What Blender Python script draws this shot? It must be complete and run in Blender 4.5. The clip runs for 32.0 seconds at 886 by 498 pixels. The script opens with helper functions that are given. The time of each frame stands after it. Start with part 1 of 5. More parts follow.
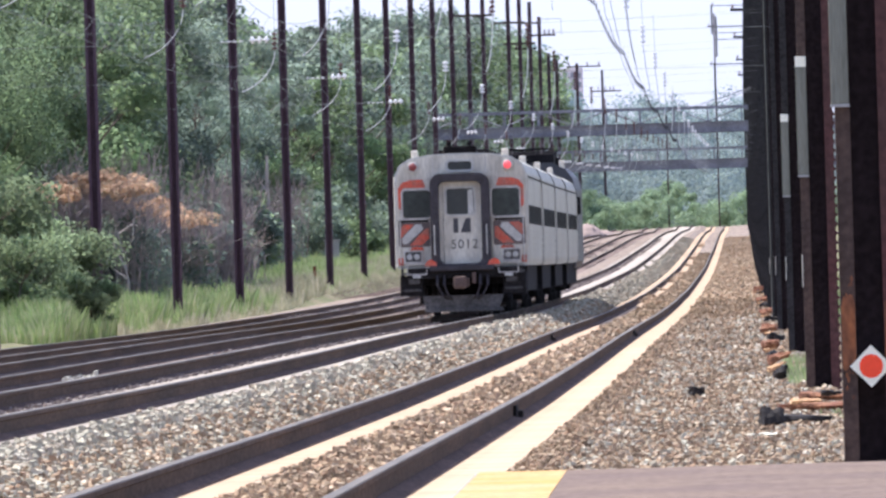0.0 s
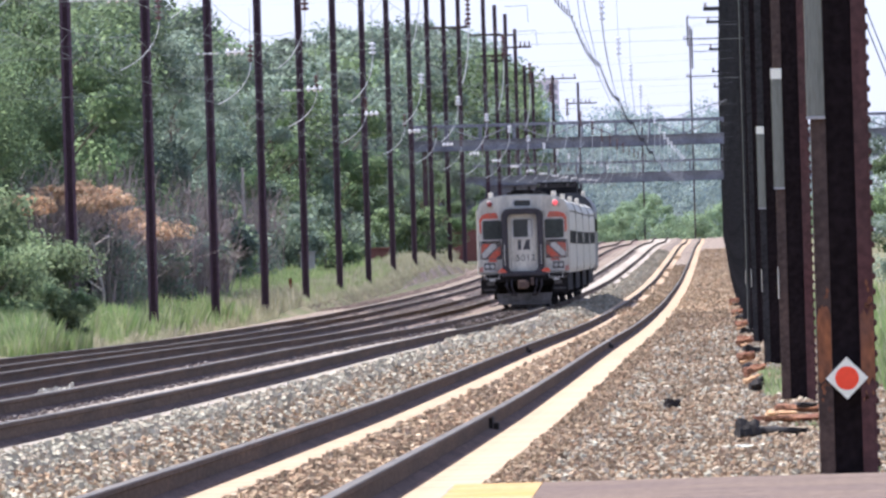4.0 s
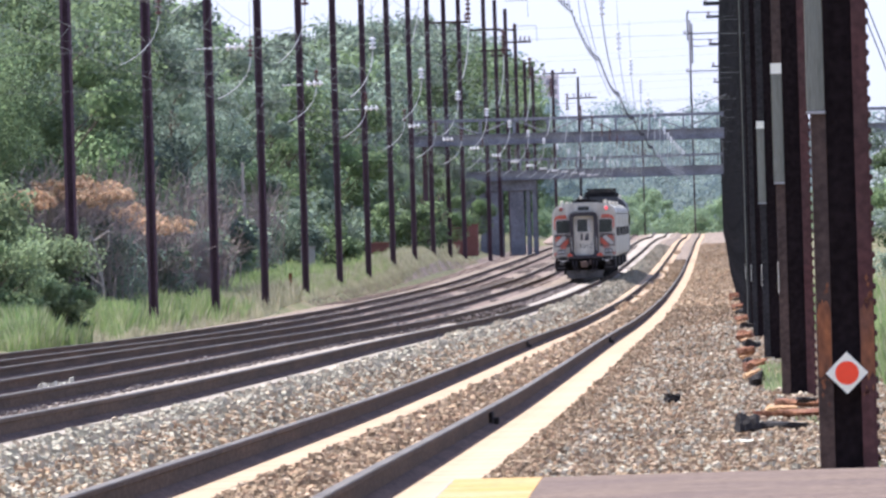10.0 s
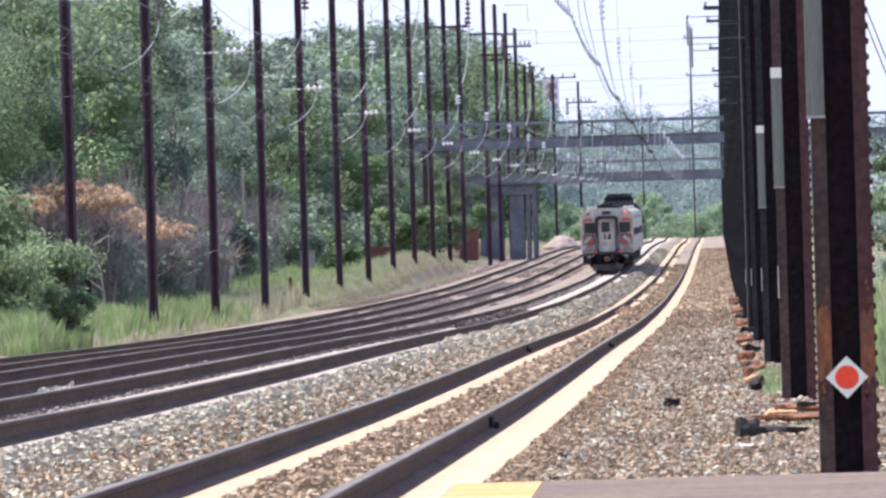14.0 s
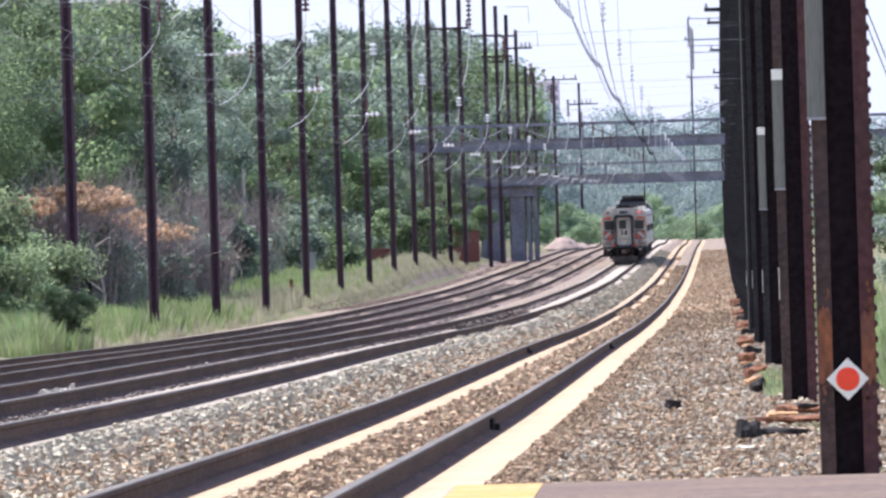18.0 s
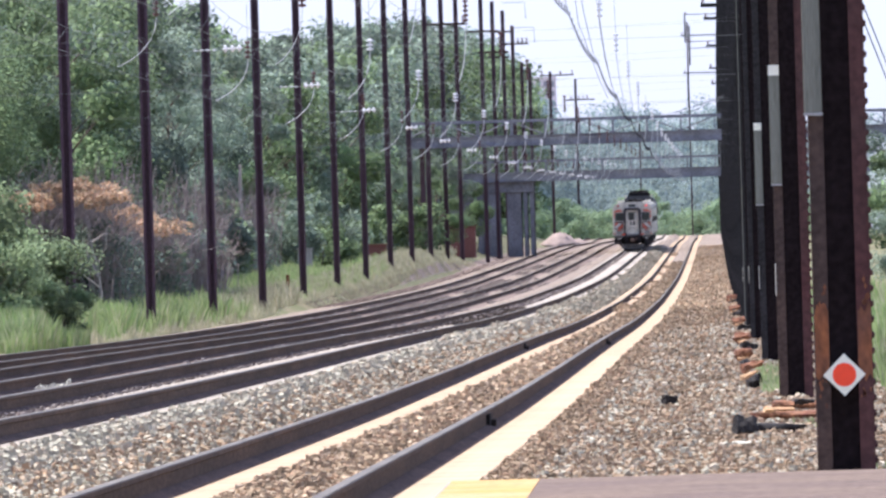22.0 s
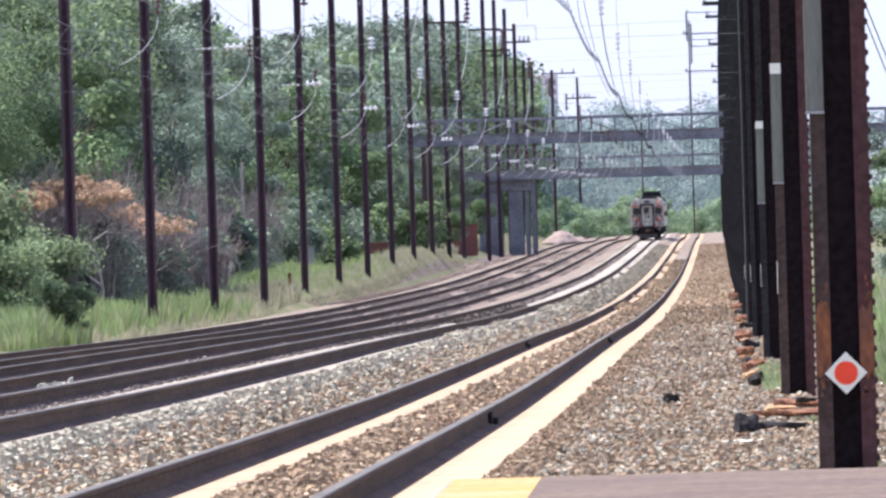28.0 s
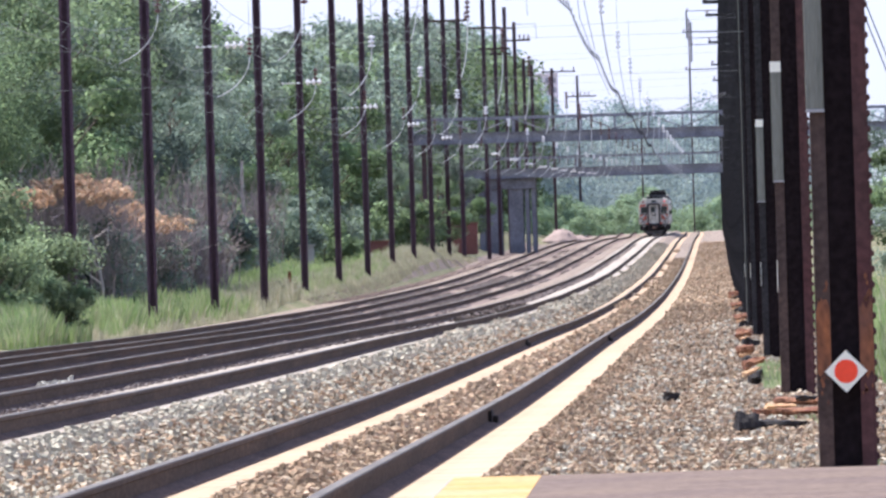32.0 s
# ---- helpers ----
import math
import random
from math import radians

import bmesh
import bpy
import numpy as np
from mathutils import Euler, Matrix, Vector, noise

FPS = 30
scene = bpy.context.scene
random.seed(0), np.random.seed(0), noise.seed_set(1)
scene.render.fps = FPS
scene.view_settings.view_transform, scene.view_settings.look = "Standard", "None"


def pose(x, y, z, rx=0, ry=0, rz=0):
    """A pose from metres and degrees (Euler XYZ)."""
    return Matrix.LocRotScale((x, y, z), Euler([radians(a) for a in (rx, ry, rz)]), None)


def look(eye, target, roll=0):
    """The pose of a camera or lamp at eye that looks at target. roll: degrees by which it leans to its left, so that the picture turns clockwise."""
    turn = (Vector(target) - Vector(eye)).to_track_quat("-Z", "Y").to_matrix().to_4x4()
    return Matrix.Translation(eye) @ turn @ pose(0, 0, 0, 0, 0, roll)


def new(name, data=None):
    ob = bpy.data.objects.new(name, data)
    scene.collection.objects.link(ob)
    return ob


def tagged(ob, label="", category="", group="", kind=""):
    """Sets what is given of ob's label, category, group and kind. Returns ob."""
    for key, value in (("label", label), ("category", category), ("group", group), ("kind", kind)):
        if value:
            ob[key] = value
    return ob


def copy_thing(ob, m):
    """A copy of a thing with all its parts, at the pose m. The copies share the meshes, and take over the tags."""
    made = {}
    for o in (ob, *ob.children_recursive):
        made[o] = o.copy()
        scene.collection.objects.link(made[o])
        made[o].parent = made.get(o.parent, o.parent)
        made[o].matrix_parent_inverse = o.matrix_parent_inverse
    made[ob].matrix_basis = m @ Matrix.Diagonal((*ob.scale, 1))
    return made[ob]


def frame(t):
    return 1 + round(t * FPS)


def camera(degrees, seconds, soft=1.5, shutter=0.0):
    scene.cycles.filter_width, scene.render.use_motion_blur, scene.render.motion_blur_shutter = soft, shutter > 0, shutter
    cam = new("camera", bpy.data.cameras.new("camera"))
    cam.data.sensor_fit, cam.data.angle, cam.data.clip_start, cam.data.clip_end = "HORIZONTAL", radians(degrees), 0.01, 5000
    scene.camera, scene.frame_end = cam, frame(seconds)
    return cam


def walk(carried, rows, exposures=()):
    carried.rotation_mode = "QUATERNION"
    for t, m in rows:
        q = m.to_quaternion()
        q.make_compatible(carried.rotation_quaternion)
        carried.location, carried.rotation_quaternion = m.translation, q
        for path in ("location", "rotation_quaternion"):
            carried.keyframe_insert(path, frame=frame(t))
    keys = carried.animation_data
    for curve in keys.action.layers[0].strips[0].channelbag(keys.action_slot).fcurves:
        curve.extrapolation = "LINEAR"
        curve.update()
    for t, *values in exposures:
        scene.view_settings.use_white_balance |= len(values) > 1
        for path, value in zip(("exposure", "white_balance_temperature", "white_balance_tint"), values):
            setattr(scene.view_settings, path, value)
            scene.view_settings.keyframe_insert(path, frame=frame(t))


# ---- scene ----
# Plan: x to the side, y along the straight four-track line, z up. The eye stands on the low platform.
EYE = 1.45
FOCAL = 25000.0                      # lens in picture widths of 1568
cam = camera(2 * math.degrees(math.atan(784 / FOCAL)), 32.0, soft=2.65)
ROLL = 1.7
# seconds, small swings of the tripod head to the side and up
SHAKE = [(0, 49.0, -13.8), (0.5, 45.9, -3.1), (1, 36.7, 6.1), (1.5, 21.4, 6.1), (2, 6.1, 6.1), (2.5, 6.1, 6.1), (3, 6.1, 6.1), 
         (3.5, 6.1, 7.6), (5.5, 6.1, 7.6), (6, 7.6, 6.1), (6.5, 6.1, 7.7), (7, 6.2, 7.7), (7.5, 6.2, 12.2), (8, 6.1, 4.6), 
         (8.5, 6.1, -1.5), (9, 6.1, 0.0), (9.5, 6.1, -1.5), (10, 6.1, -1.6), (10.5, 6.1, 0.0), (11, 6.1, 0.0), (11.5, 6.1, 4.5), 
         (12, 6.1, 3.1), (12.5, 6.1, 4.6), (13, 6.1, 3.1), (13.5, 6.1, 4.6), (14, 6.1, 6.1), (14.5, 6.1, 6.1), (16.5, 6.1, 9.1), 
         (17, 6.1, 6.1), (17.5, 7.7, 9.2), (18, 7.6, 9.2), (18.5, 6.2, 6.1), (19, 6.1, 1.6), (19.5, 4.5, 7.6), (20, 6.1, 4.6), 
         (20.5, 4.6, 3.0), (21, 0.0, 3.1), (21.5, 0.0, 3.0), (22, 1.5, 1.5), (22.5, 1.5, 1.5), (23, 4.5, 1.5), (23.5, 1.5, 1.5), 
         (24, 1.6, 1.5), (24.5, 0.0, 3.0), (25, 0.0, 0.0), (25.5, 4.6, -3.1), (27.5, 4.6, 0.0), (28, 4.6, -1.6), (28.5, 4.6, -3.1), 
         (29, 4.6, -1.6), (29.5, 4.6, -3.1), (30, 4.6, -1.5), (30.5, 4.6, -1.6), (31, 4.6, -1.5), (31.5, 4.6, -3.1), (32, 4.6, -4.6)]


def aim(dx, dy):
    c, s = math.cos(radians(ROLL)), math.sin(radians(ROLL))
    sx, sy = dx * c - dy * s, dx * s + dy * c
    yaw, pitch = (482 + sx) / FOCAL, (sy - 30) / FOCAL
    return look((0, 0, EYE), (-1000 * math.tan(yaw), 1000, EYE + 1000 * math.tan(pitch)), -ROLL)


walk(cam, [(t, aim(dx, dy)) for t, dx, dy in SHAKE], exposures=[(0, 0.92, 5620, 18), (32, 0.92, 5620, 18)])

# ---- light ----
SUN = Vector((-0.42, 0.20, 0.885)).normalized()
world = bpy.data.worlds.new("world")
scene.world = world
world.use_nodes = True
wn = world.node_tree.nodes
sky = wn.new("ShaderNodeTexSky")
sky.sky_type = "NISHITA"
sky.sun_disc = False
sky.sun_elevation = math.asin(SUN.z)
sky.sun_rotation = math.atan2(SUN.x, SUN.y)
sky.air_density, sky.dust_density, sky.ozone_density = 1.0, 0.5, 2.0
wn["Background"].inputs["Strength"].default_value = 0.125
# a humid summer sky: the clear sky under an even veil of haze
veil = wn.new("ShaderNodeMix")
veil.data_type = "RGBA"
veil.inputs["Factor"].default_value = 0.65
veil.inputs[7].default_value = (3.48, 3.72, 4.82, 1)
world.node_tree.links.new(sky.outputs["Color"], veil.inputs[6])
world.node_tree.links.new(veil.outputs[2], wn["Background"].inputs["Color"])
sun = new("sun", bpy.data.lights.new("sun", "SUN"))
sun.data.energy, sun.data.angle, sun.data.color = 4.6, radians(0.6), (1.0, 0.885, 0.69)
sun.matrix_world = look((0, 0, 50), Vector((0, 0, 50)) - SUN)

# ---- materials ----


def mat(name, colour, rough=0.7, metal=0.0, vary=0.25, scale=3.0, fine=40.0, bump=0.15, tint=None, rnd=0.0, stretch=(1, 1, 1), spec=0.4):
    """A surface with variation at two scales: broad stains and fine grain."""
    m = bpy.data.materials.new(name)
    m.use_nodes = True
    n, l = m.node_tree.nodes, m.node_tree.links
    bsdf = n["Principled BSDF"]
    bsdf.inputs["Roughness"].default_value, bsdf.inputs["Metallic"].default_value = rough, metal
    bsdf.inputs["Specular IOR Level"].default_value = spec
    co = n.new("ShaderNodeTexCoord")
    mp = n.new("ShaderNodeMapping")
    mp.inputs["Scale"].default_value = stretch
    l.new(co.outputs["Object"], mp.inputs["Vector"])
    broad, grain = n.new("ShaderNodeTexNoise"), n.new("ShaderNodeTexNoise")
    for t, sc, det in ((broad, scale, 5), (grain, fine, 3)):
        t.inputs["Scale"].default_value, t.inputs["Detail"].default_value = sc, det
        l.new(mp.outputs["Vector"], t.inputs["Vector"])
    ramp = n.new("ShaderNodeMix")
    ramp.data_type = "RGBA"
    other = tint or tuple(c * (1 - vary) for c in colour)
    ramp.inputs[6].default_value, ramp.inputs[7].default_value = (*colour, 1), (*other, 1)
    st = n.new("ShaderNodeMapRange")
    st.inputs["From Min"].default_value, st.inputs["From Max"].default_value = 0.35, 0.65
    l.new(broad.outputs["Fac"], st.inputs["Value"])
    l.new(st.outputs["Result"], ramp.inputs["Factor"])
    hsv = n.new("ShaderNodeHueSaturation")
    val = n.new("ShaderNodeMapRange")
    val.inputs["From Min"].default_value, val.inputs["From Max"].default_value = 0.3, 0.7
    val.inputs["To Min"].default_value, val.inputs["To Max"].default_value = 1 - vary, 1 + vary
    l.new(grain.outputs["Fac"], val.inputs["Value"])
    last = val.outputs["Result"]
    if rnd:
        oi = n.new("ShaderNodeObjectInfo")
        rr = n.new("ShaderNodeMapRange")
        rr.inputs["To Min"].default_value, rr.inputs["To Max"].default_value = 1 - rnd, 1 + rnd
        l.new(oi.outputs["Random"], rr.inputs["Value"])
        mul = n.new("ShaderNodeMath")
        mul.operation = "MULTIPLY"
        l.new(last, mul.inputs[0]), l.new(rr.outputs["Result"], mul.inputs[1])
        last = mul.outputs["Value"]
    l.new(last, hsv.inputs["Value"])
    l.new(ramp.outputs[2], hsv.inputs["Color"])
    l.new(hsv.outputs["Color"], bsdf.inputs["Base Color"])
    if bump:
        b = n.new("ShaderNodeBump")
        b.inputs["Strength"].default_value, b.inputs["Distance"].default_value = bump, 0.02
        l.new(grain.outputs["Fac"], b.inputs["Height"])
        l.new(b.outputs["Normal"], bsdf.inputs["Normal"])
    return m


def islands(name, colours, rough=0.8, vary=0.3, translucent=0.0, patch=0.6, own=0.2):
    """Many small pieces in one mesh, each with its own shade."""
    m = bpy.data.materials.new(name)
    m.use_nodes = True
    n, l = m.node_tree.nodes, m.node_tree.links
    bsdf = n["Principled BSDF"]
    bsdf.inputs["Roughness"].default_value = rough
    bsdf.inputs["Specular IOR Level"].default_value = 0.25
    g = n.new("ShaderNodeNewGeometry")
    r = n.new("ShaderNodeValToRGB")
    while len(r.color_ramp.elements) < len(colours):
        r.color_ramp.elements.new(0.5)
    for i, c in enumerate(colours):
        r.color_ramp.elements[i].position = i / max(1, len(colours) - 1)
        r.color_ramp.elements[i].color = (*c, 1)
    l.new(g.outputs["Random Per Island"], r.inputs["Fac"])
    co, t = n.new("ShaderNodeTexCoord"), n.new("ShaderNodeTexNoise")
    t.inputs["Scale"].default_value, t.inputs["Detail"].default_value = patch, 3.0
    l.new(co.outputs["Object"], t.inputs["Vector"])
    v = n.new("ShaderNodeMapRange")
    v.inputs["From Min"].default_value, v.inputs["From Max"].default_value = 0.3, 0.7
    v.inputs["To Min"].default_value, v.inputs["To Max"].default_value = 1 - vary, 1 + vary
    l.new(t.outputs["Fac"], v.inputs["Value"])
    oi, rr, mul = n.new("ShaderNodeObjectInfo"), n.new("ShaderNodeMapRange"), n.new("ShaderNodeMath")
    rr.inputs["To Min"].default_value, rr.inputs["To Max"].default_value = 1 - own, 1 + own
    mul.operation = "MULTIPLY"
    l.new(oi.outputs["Random"], rr.inputs["Value"])
    l.new(v.outputs["Result"], mul.inputs[0]), l.new(rr.outputs["Result"], mul.inputs[1])
    h = n.new("ShaderNodeHueSaturation")
    l.new(mul.outputs["Value"], h.inputs["Value"])
    l.new(r.outputs["Color"], h.inputs["Color"])
    l.new(h.outputs["Color"], bsdf.inputs["Base Color"])
    if translucent:
        tr, mx = n.new("ShaderNodeBsdfTranslucent"), n.new("ShaderNodeMixShader")
        mx.inputs["Fac"].default_value = translucent
        l.new(h.outputs["Color"], tr.inputs["Color"])
        l.new(bsdf.outputs["BSDF"], mx.inputs[1]), l.new(tr.outputs["BSDF"], mx.inputs[2])
        l.new(mx.outputs["Shader"], n["Material Output"].inputs["Surface"])
    return m


def glow(name, colour, strength):
    m = bpy.data.materials.new(name)
    m.use_nodes = True
    b = m.node_tree.nodes["Principled BSDF"]
    b.inputs["Base Color"].default_value = (*colour, 1)
    b.inputs["Emission Color"].default_value, b.inputs["Emission Strength"].default_value = (*colour, 1), strength
    return m


M_BALLAST = mat("ballast_bed", (0.275, 0.225, 0.18), 0.95, vary=0.5, scale=0.5, fine=5, bump=0.8, tint=(0.225, 0.185, 0.155), spec=0.1)
M_GRAVEL = mat("pinkish_gravel", (0.30, 0.235, 0.20), 0.95, vary=0.35, scale=0.35, fine=4, bump=0.6, tint=(0.21, 0.17, 0.145), spec=0.1)
M_PALE_GRAVEL = mat("pale_gravel", (0.38, 0.305, 0.27), 0.95, vary=0.2, scale=1, fine=8, bump=0.5, spec=0.1)
M_STONE_GREY = islands("grey_ballast", [(0.27, 0.25, 0.19), (0.36, 0.34, 0.255), (0.45, 0.425, 0.32), (0.36, 0.285, 0.195), (0.53, 0.49, 0.38)])
M_STONE_BROWN = islands("brown_ballast", [(0.16, 0.12, 0.075), (0.33, 0.245, 0.15), (0.42, 0.315, 0.195), (0.34, 0.22, 0.13), (0.52, 0.42, 0.29)])
M_STONE_DARK = islands("dark_ballast", [(0.05, 0.042, 0.036), (0.09, 0.072, 0.06), (0.13, 0.10, 0.08), (0.07, 0.055, 0.045)])
M_STONE_OLD = islands("brown_grey_ballast", [(0.14, 0.115, 0.10), (0.22, 0.185, 0.165), (0.30, 0.265, 0.24), (0.18, 0.14, 0.12)])
M_STONE_PALE = islands("white_ballast", [(0.30, 0.29, 0.24), (0.40, 0.39, 0.32), (0.34, 0.33, 0.27)])
M_TIE = mat("concrete_tie", (0.50, 0.385, 0.27), 0.9, vary=0.07, scale=1.7, fine=22, bump=0, tint=(0.46, 0.345, 0.235), rnd=0.10, spec=0.1)
M_TIE_PALE = mat("bleached_concrete_tie", (0.42, 0.38, 0.325), 0.9, vary=0.08, scale=1.7, fine=22, bump=0, tint=(0.36, 0.32, 0.27), rnd=0.10, spec=0.1)
M_TIE_OLD = mat("stained_concrete_tie", (0.26, 0.205, 0.175), 0.9, vary=0.12, scale=1.7, fine=22, bump=0, tint=(0.19, 0.15, 0.13), spec=0.1)
M_RAIL = mat("rusty_rail_web", (0.118, 0.083, 0.060), 0.9, 0.0, vary=0.3, scale=1.5, fine=30, tint=(0.078, 0.060, 0.047), stretch=(1, 0.1, 1), spec=0.06)
M_RAIL_FOOT = mat("rust_and_shade_rail_foot", (0.135, 0.094, 0.076), 0.95, 0.0, vary=0.35, scale=2.0, fine=25, tint=(0.09, 0.066, 0.056), stretch=(1, 0.2, 1), spec=0.06)
M_RAILHEAD = mat("polished_rail_head", (0.17, 0.155, 0.135), 0.65, 0.0, vary=0.2, scale=1, fine=8, bump=0.02, stretch=(1, 0.05, 1), spec=0.12)
M_STEEL = mat("dark_brown_steel", (0.085, 0.058, 0.046), 0.8, 0.0, vary=0.3, scale=1.2, fine=20, tint=(0.060, 0.044, 0.038), spec=0.12)
# red-brown pole paint, flange and web both lifted in place of haze
M_POLE = mat("haze_lifted_oxide_pole_paint", (0.105, 0.070, 0.085), 0.85, 0.0, vary=0.2, scale=0.8, fine=14, tint=(0.095, 0.06, 0.075), spec=0.1)
M_POLE_WEB = mat("haze_lifted_web_paint", (0.095, 0.06, 0.07), 0.85, 0.0, vary=0.2, scale=0.8, fine=14, spec=0.1)
M_STEEL_RED = mat("oxide_painted_steel", (0.098, 0.043, 0.040), 0.75, 0.0, vary=0.25, scale=1.0, fine=20, tint=(0.072, 0.042, 0.038), spec=0.12)
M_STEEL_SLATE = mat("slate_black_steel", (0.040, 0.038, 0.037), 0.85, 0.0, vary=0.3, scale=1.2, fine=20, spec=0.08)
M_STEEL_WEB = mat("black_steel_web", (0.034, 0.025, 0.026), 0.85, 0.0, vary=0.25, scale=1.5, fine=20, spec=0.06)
M_RUST = mat("orange_rust", (0.27, 0.10, 0.036), 0.85, vary=0.35, scale=6, fine=30, tint=(0.135, 0.06, 0.036), stretch=(1, 1, 0.45))
M_WIRE = mat("weathered_copper_wire", (0.20, 0.22, 0.22), 0.7, 0.0, vary=0.1, spec=0.2)
M_FEEDER = mat("dark_cable_sheath", (0.085, 0.085, 0.095), 0.7, 0.0, vary=0.2, spec=0.2)
M_ROD = mat("galvanised_rod", (0.58, 0.60, 0.60), 0.6, 0.0, vary=0.1)
M_PORCELAIN = mat("white_porcelain", (0.82, 0.82, 0.82), 0.25, vary=0.04, bump=0)
M_PORCELAIN_BROWN = mat("brown_porcelain", (0.10, 0.035, 0.03), 0.3, vary=0.1, bump=0)
M_BOARD = mat("weathered_grey_board", (0.20, 0.205, 0.165), 0.8, vary=0.2, scale=2, fine=25, stretch=(6, 6, 0.4), spec=0.2)
M_WHITE = mat("white_enamel", (0.87, 0.86, 0.70), 0.4, vary=0.05, bump=0.02)
M_ORANGE = mat("orange_red_enamel", (0.95, 0.075, 0.02), 0.45, vary=0.05, bump=0.02)
M_ASPHALT = mat("worn_platform_asphalt", (0.185, 0.140, 0.108), 0.95, vary=0.35, scale=1.2, fine=18, tint=(0.145, 0.11, 0.094), spec=0.12)
M_YELLOW = mat("yellow_platform_paint", (0.46, 0.29, 0.085), 0.8, vary=0.2, scale=1.5, fine=20, tint=(0.46, 0.33, 0.18), spec=0.2)
M_GRASS = islands("tall_grass", [(0.20, 0.30, 0.11), (0.27, 0.37, 0.14), (0.33, 0.42, 0.17), (0.42, 0.42, 0.27), (0.23, 0.33, 0.13)], 0.85, translucent=0.4)
M_GRASS_DRY = islands("dry_grass", [(0.42, 0.39, 0.27), (0.50, 0.46, 0.33), (0.36, 0.38, 0.22), (0.56, 0.52, 0.40)], 0.85, translucent=0.4)
M_LOCO = mat("dark_locomotive_paint", (0.07, 0.07, 0.075), 0.5, 0.1, vary=0.2)
M_SOIL = mat("grassy_soil", (0.11, 0.13, 0.045), 0.95, vary=0.35, scale=0.25, fine=6, tint=(0.20, 0.17, 0.10), bump=0.5)
# haze is painted into this green: paler and bluer than the bush leaves
M_LEAF_HAZED = islands("haze_tinted_green_leaves", [(0.19, 0.245, 0.205), (0.21, 0.27, 0.215), (0.235, 0.295, 0.22), (0.195, 0.25, 0.215)], 0.85, 0.62, 0.72, 0.36, own=0.36)
M_LEAF_B = islands("bright_leaves", [(0.172, 0.238, 0.135), (0.190, 0.265, 0.140), (0.215, 0.29, 0.150), (0.17, 0.23, 0.145)], 0.85, 0.62, 0.72, 0.36, own=0.36)
# the farthest leaves carry pale blue haze in their base colour
M_LEAF_FAR = islands("haze_paled_far_leaves", [(0.286, 0.363, 0.384), (0.319, 0.407, 0.396), (0.352, 0.440, 0.408), (0.297, 0.374, 0.396)], 0.9, translucent=0.4)
M_LEAF_NEAR = islands("bush_leaves", [(0.205, 0.27, 0.155), (0.225, 0.295, 0.165), (0.245, 0.315, 0.175), (0.21, 0.27, 0.165)], 0.85, 0.5, 0.72, 0.5, own=0.36)
# light green scrub, lightened further to stand in for haze
M_SCRUB = islands("haze_paled_scrub_leaves", [(0.30, 0.41, 0.27), (0.33, 0.45, 0.28), (0.36, 0.48, 0.29), (0.31, 0.42, 0.29)], 0.9, translucent=0.4)
M_LEAF_DRY = islands("faded_orange_brown_blossom", [(0.46, 0.29, 0.18), (0.58, 0.39, 0.255), (0.53, 0.40, 0.28), (0.30, 0.255, 0.17)], 0.8, translucent=0.3)
M_TWIG = mat("grey_brown_twigs", (0.30, 0.255, 0.245), 0.9, vary=0.3)
M_SNAG = mat("bleached_wood", (0.42, 0.38, 0.35), 0.9, vary=0.2, scale=3, fine=20)
M_BARK = mat("grey_bark", (0.12, 0.095, 0.075), 0.95, vary=0.3, scale=6, fine=30, bump=0.5)
M_TIMBER = mat("rotten_timber", (0.145, 0.05, 0.028), 0.9, vary=0.6, scale=9, fine=40, tint=(0.25, 0.12, 0.06), bump=0.7)
M_TIMBER_FRESH = mat("split_yellow_timber", (0.62, 0.43, 0.22), 0.85, vary=0.35, scale=9, fine=40, tint=(0.42, 0.24, 0.12), bump=0.6)
M_TIMBER_DARK = mat("creosoted_timber", (0.03, 0.026, 0.024), 0.85, vary=0.4, scale=5, fine=30, bump=0.5)
M_CONCRETE = mat("grey_concrete", (0.30, 0.29, 0.28), 0.9, vary=0.2, scale=0.8, fine=10)
# abutment stone with bluish haze mixed into the base colour
M_MASONRY = mat("haze_paled_masonry", (0.23, 0.22, 0.25), 0.95, vary=0.3, scale=0.6, fine=5, spec=0.1)
# bridge steel raised to a bluish grey in place of haze
M_GIRDER = mat("haze_paled_bridge_steel", (0.23, 0.235, 0.27), 0.85, 0.0, vary=0.3, scale=0.7, fine=8, spec=0.2)
# pier concrete tinted blue-grey, its haze held in the colour
M_PIER = mat("hazy_blue_concrete_pier", (0.22, 0.225, 0.255), 0.9, 0.0, vary=0.3, scale=0.7, fine=8, spec=0.1)
M_SHED = mat("red_brown_cladding", (0.17, 0.07, 0.06), 0.8, vary=0.2, scale=0.8, fine=8)
M_CABINET = mat("grey_painted_cabinet", (0.34, 0.34, 0.33), 0.6, vary=0.15)
# tower brick and window colours are lightened to imitate haze
M_BRICK_TOWER = mat("haze_paled_pink_brick", (0.85, 0.74, 0.80), 0.9, vary=0.08, scale=0.1, fine=1)
M_TOWER_GLASS = mat("hazy_tower_window", (0.36, 0.34, 0.39), 0.5, vary=0.1, bump=0)
M_GLASS_DARK = mat("dark_window_glass", (0.045, 0.05, 0.046), 0.25, vary=0.2, bump=0, spec=0.3)
M_CAR = mat("pale_grey_car_paint", (0.50, 0.485, 0.41), 0.55, 0.0, vary=0.16, scale=1.4, fine=14, tint=(0.34, 0.325, 0.27), bump=0.05, stretch=(1, 1, 0.3))
